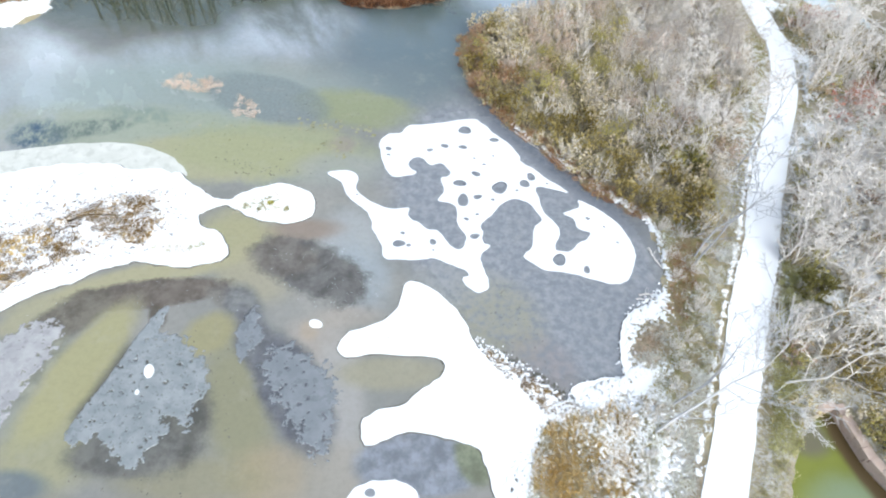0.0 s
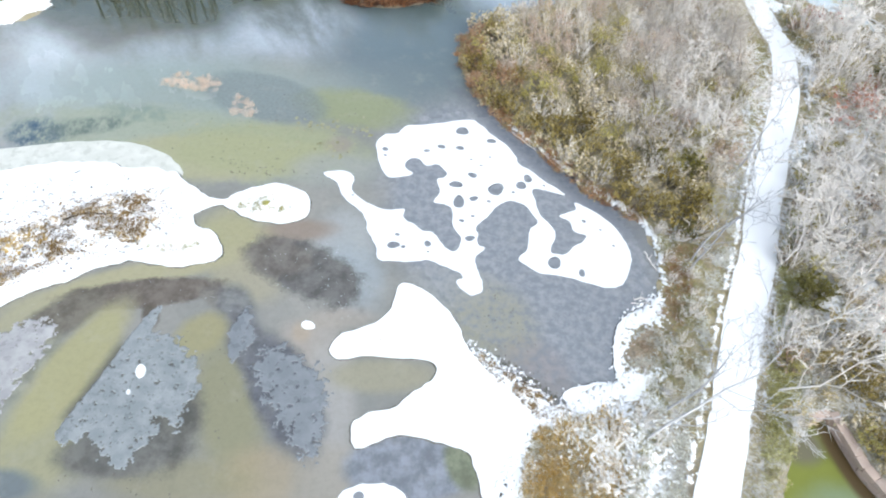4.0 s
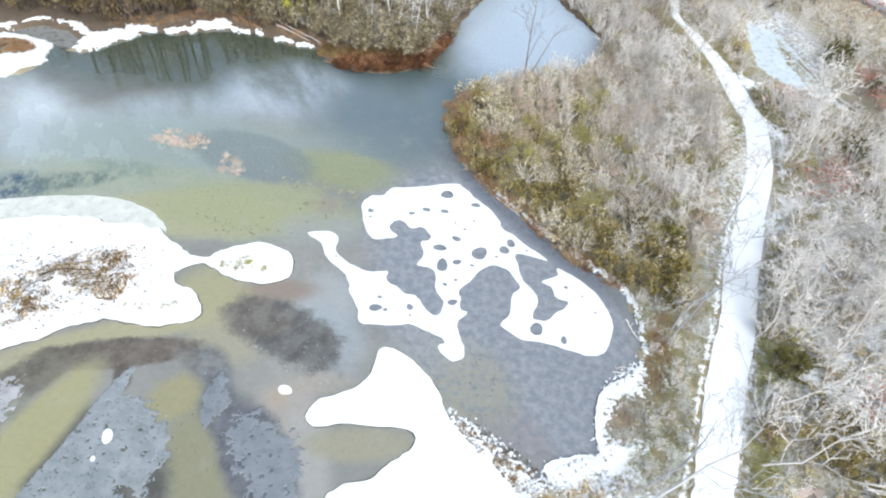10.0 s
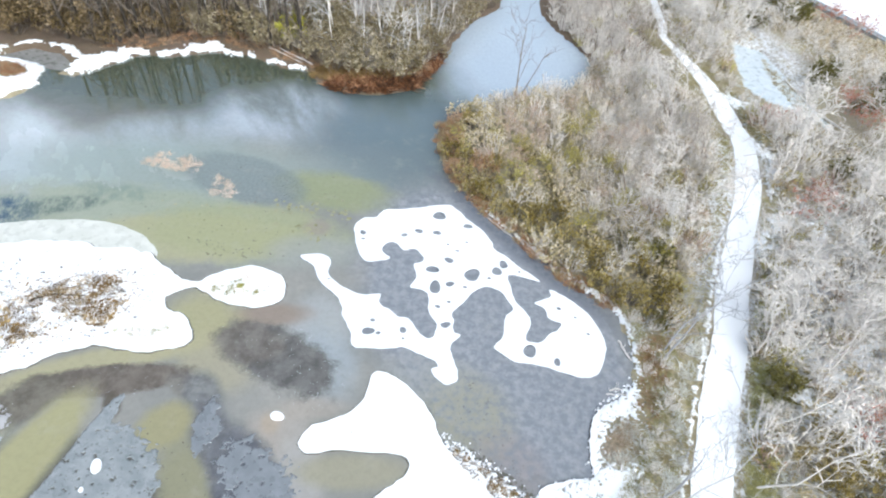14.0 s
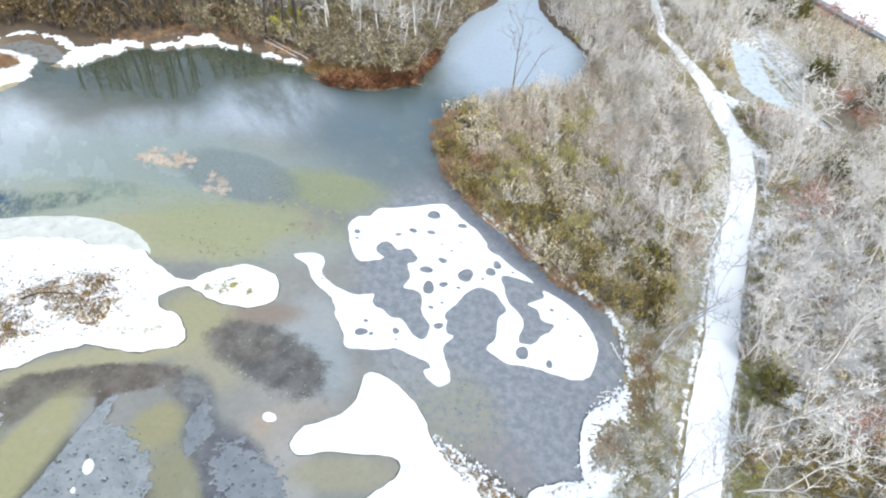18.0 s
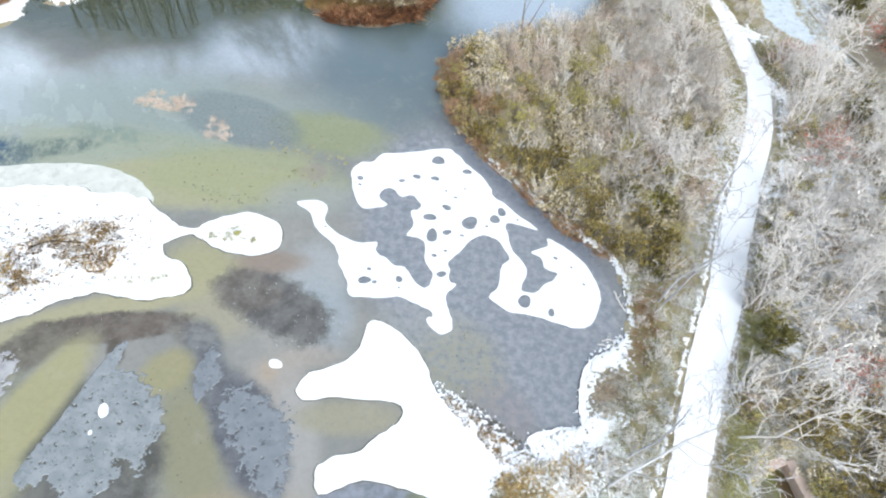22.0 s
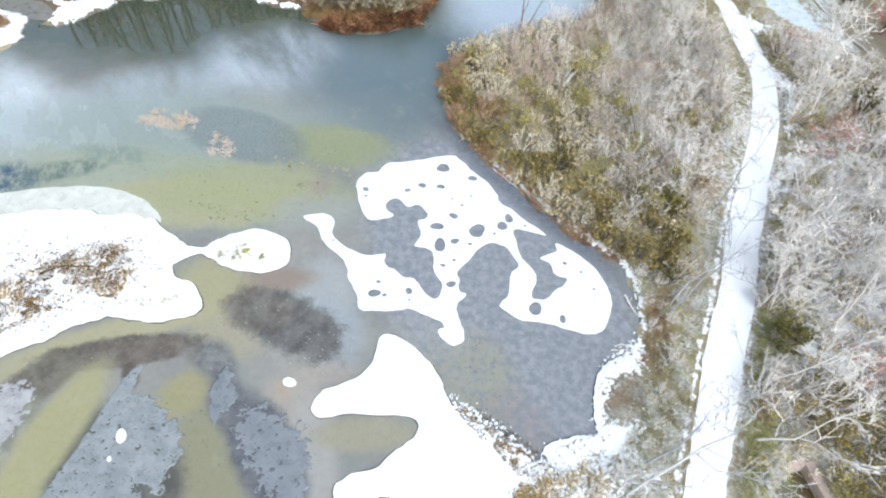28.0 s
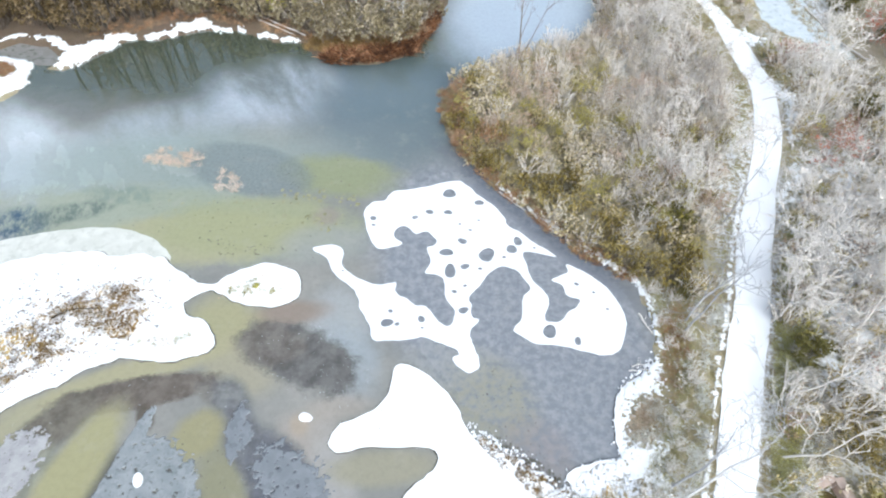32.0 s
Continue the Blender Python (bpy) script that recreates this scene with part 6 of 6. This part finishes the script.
flecks("frost_flecks", [(-16, 26), (-9, 26.6), (-5, 22.6), (-7, 19.6), (-11.5, 20.6), (-15, 24)], 90, 51, 0.02, 0.045, ICE_CANAL, "pale frost flecks on dark water", "frost")
flecks("frost_flecks", [(-31, 19.5), (-22, 22.4), (-13, 21), (-14, 18.6), (-24, 19.6), (-30, 17)], 30, 52, 0.02, 0.04, ICE_CANAL, "pale frost flecks on dark water", "frost")
flecks("mud_flecks", [(-30, 36), (-12, 35), (-8, 38), (-6, 44), (-14, 47), (-26, 45)], 130, 53, 0.04, 0.11, SLUSH, "dark specks of dead pond weed in the shallows", "weed")
flecks("mud_flecks", [(1.8, 23), (4, 24), (7, 18), (8, 15.4), (3, 17.6)], 90, 54, 0.025, 0.07, SLUSH, "dark specks of dead pond weed in the ice", "weed")
flecks("mud_flecks", [(-22, 35.4), (-12, 34), (-11, 33), (-20, 33.4)], 60, 55, 0.05, 0.12, SLUSH, "dark specks of dead pond weed near the islet", "weed")
flecks("mud_flecks", [(-20, 17), (-14, 20), (-12, 14), (-15, 7), (-22, 7), (-24, 10)], 130, 56, 0.04, 0.10, SLUSH, "dark specks of dead pond weed round the ice sheet", "weed")
VERGE_BAND = [(23.8, 31.5), (21.4, 25.6), (19.6, 21.0), (17.4, 15.0), (15.6, 10.5), (14.8, 8.0), (13.2, 8.2), (15.8, 15.2), (18.1, 21.2), (20.0, 25.8), (22.6, 31.6)]
FROST = leaf_material("frosted_grass", [(0.1, (0.40, 0.38, 0.28)), (0.5, (0.60, 0.59, 0.52)), (0.9, (0.76, 0.76, 0.74))])
for loop, number, seed in ((MARSH, 620, 66), (VERGE_BAND, 620, 67), ([(12.9, 17.9), (14.0, 17.6), (15.3, 18.6), (15.4, 20.8), (14.2, 20.5), (13.0, 19.2)], 60, 68), (STRIP, 1000, 57), (BANK, 320, 58), (EAST, 1400, 59), (INNER, 500, 60)):
    spots = speckle(loop, number, seed, 0.6, -0.1)
    spots = spots[(from_line(spots[:, 0], spots[:, 1], TRACK_LINE) > 1.8) & (signed(spots[:, 0], spots[:, 1], LOCK) > 0.4) & (signed(spots[:, 0], spots[:, 1], CANAL) > 0.4) & (signed(spots[:, 0], spots[:, 1], SHORE) > 0.1)]
    spots = spots[signed(spots[:, 0], spots[:, 1], BASIN_BANK) > 0.0]
    grass_field("frosted_grass", spots, FROST, "frost-whitened grass and stalks on the bank", 0.35, 0.4, seed, 18, 0.9, width=0.025)
WEED = ice_material("sunken_weed", (0.19, 0.185, 0.10), (0.26, 0.25, 0.14))
flecks("mud_flecks", [(-16, 41.4), (-9.6, 42.6), (-8.0, 39.6), (-10.5, 36.2), (-15, 37.4)], 60, 71, 0.12, 0.32, WEED, "olive clumps of sunken weed in the shallows", "weed", 0.006)
flecks("mud_flecks", [(-26, 39.6), (-17, 40.6), (-15, 36.6), (-23, 36.2)], 50, 72, 0.08, 0.2, WEED, "small olive clumps of sunken weed in the shallows", "weed", 0.006)
ISLE_SPOTS = [(-44, 20), (-36.5, 25.4), (-33.1, 28.2), (-29.6, 29.8), (-25.3, 31.0), (-23.0, 28.8), (-23.2, 25.0), (-26.3, 24.0), (-28.7, 22.6), (-30.8, 20.8), (-34, 18.6), (-44, 16)]
for seed, number, low, high, mat, word in ((73, 1000, 0.035, 0.11, BARK_BROWN, "dark brown"), (75, 460, 0.05, 0.15, SEDGE, "rusty brown"), (76, 420, 0.05, 0.12, HUMMOCK, "pale dun")):
    flecks("grass_flecks", ISLE_SPOTS, number, seed, low, high, mat, word + " grass clumps poking through the islet snow", "grass", 0.125)
flecks("grass_flecks", [(-26.6, 26.4), (-26.9, 29.6), (-25.4, 29.8), (-23.9, 25.8), (-25.3, 24.6)], 120, 77, 0.08, 0.2, SEDGE, "ochre-brown matted grass clump on the islet", "grass", 0.125)
flecks("grass_flecks", [(-36, 23.6), (-33, 25.4), (-30.0, 24.6), (-30.6, 23.2), (-34, 22.4)], 120, 78, 0.08, 0.2, OCHRE, "ochre matted grass clump on the islet", "grass", 0.125)
flecks("grass_flecks", [(-23.0, 24.9), (-19.7, 25.6), (-19.2, 24.6), (-22.2, 24.2)], 150, 79, 0.03, 0.09, BARK_GREY, "grey grass tips through the islet foot snow", "grass", 0.125)
flecks("grass_flecks", [(-18.4, 30.6), (-15.5, 31.6), (-13.0, 30.6), (-13.2, 29.2), (-16, 28.6), (-18.4, 28.8)], 90, 74, 0.04, 0.10, HUMMOCK, "grey bits of grass on the small snow islet", "grass", 0.13)
MOSS = leaf_material("mossy_verge_grass", [(0.1, (0.26, 0.24, 0.06)), (0.5, (0.42, 0.40, 0.14)), (0.9, (0.58, 0.56, 0.34))])
RIGHT_VERGE = [(20.4, 12), (22.2, 12), (24.6, 18), (27.4, 24.4), (30.0, 31), (33.4, 39), (31.4, 39), (27.6, 31), (25.0, 24.6), (22.6, 18)]
grass_field("verge_grass", speckle(RIGHT_VERGE, 900, 81, 0.5, -0.7), MOSS, "mossy olive grass verge beside the towpath", 0.36, 0.3, 81, 26, 1.0)
flecks("grass_flecks", EDGE, 300, 82, 0.03, 0.09, BARK_BROWN, "dark grass tips through the ragged marsh snow", "grass", 0.17)
flecks("grass_flecks", [(2.6, 18.6), (4.6, 17.6), (6.4, 16.3), (8.3, 15.0), (9.6, 13.9), (8.6, 14.2), (6.2, 15.7), (4.2, 16.9)], 220, 83, 0.05, 0.14, SLUSH, "dark wet litter along the ragged snow edge", "litter", 0.02)
flecks("grass_flecks", [(-5.7, 20.0), (-2.5, 20.3), (-2.1, 18.5), (-5.0, 17.8)], 26, 84, 0.03, 0.09, BARK_GREY, "grey grass tips through the marsh snow sheet", "grass", 0.075)
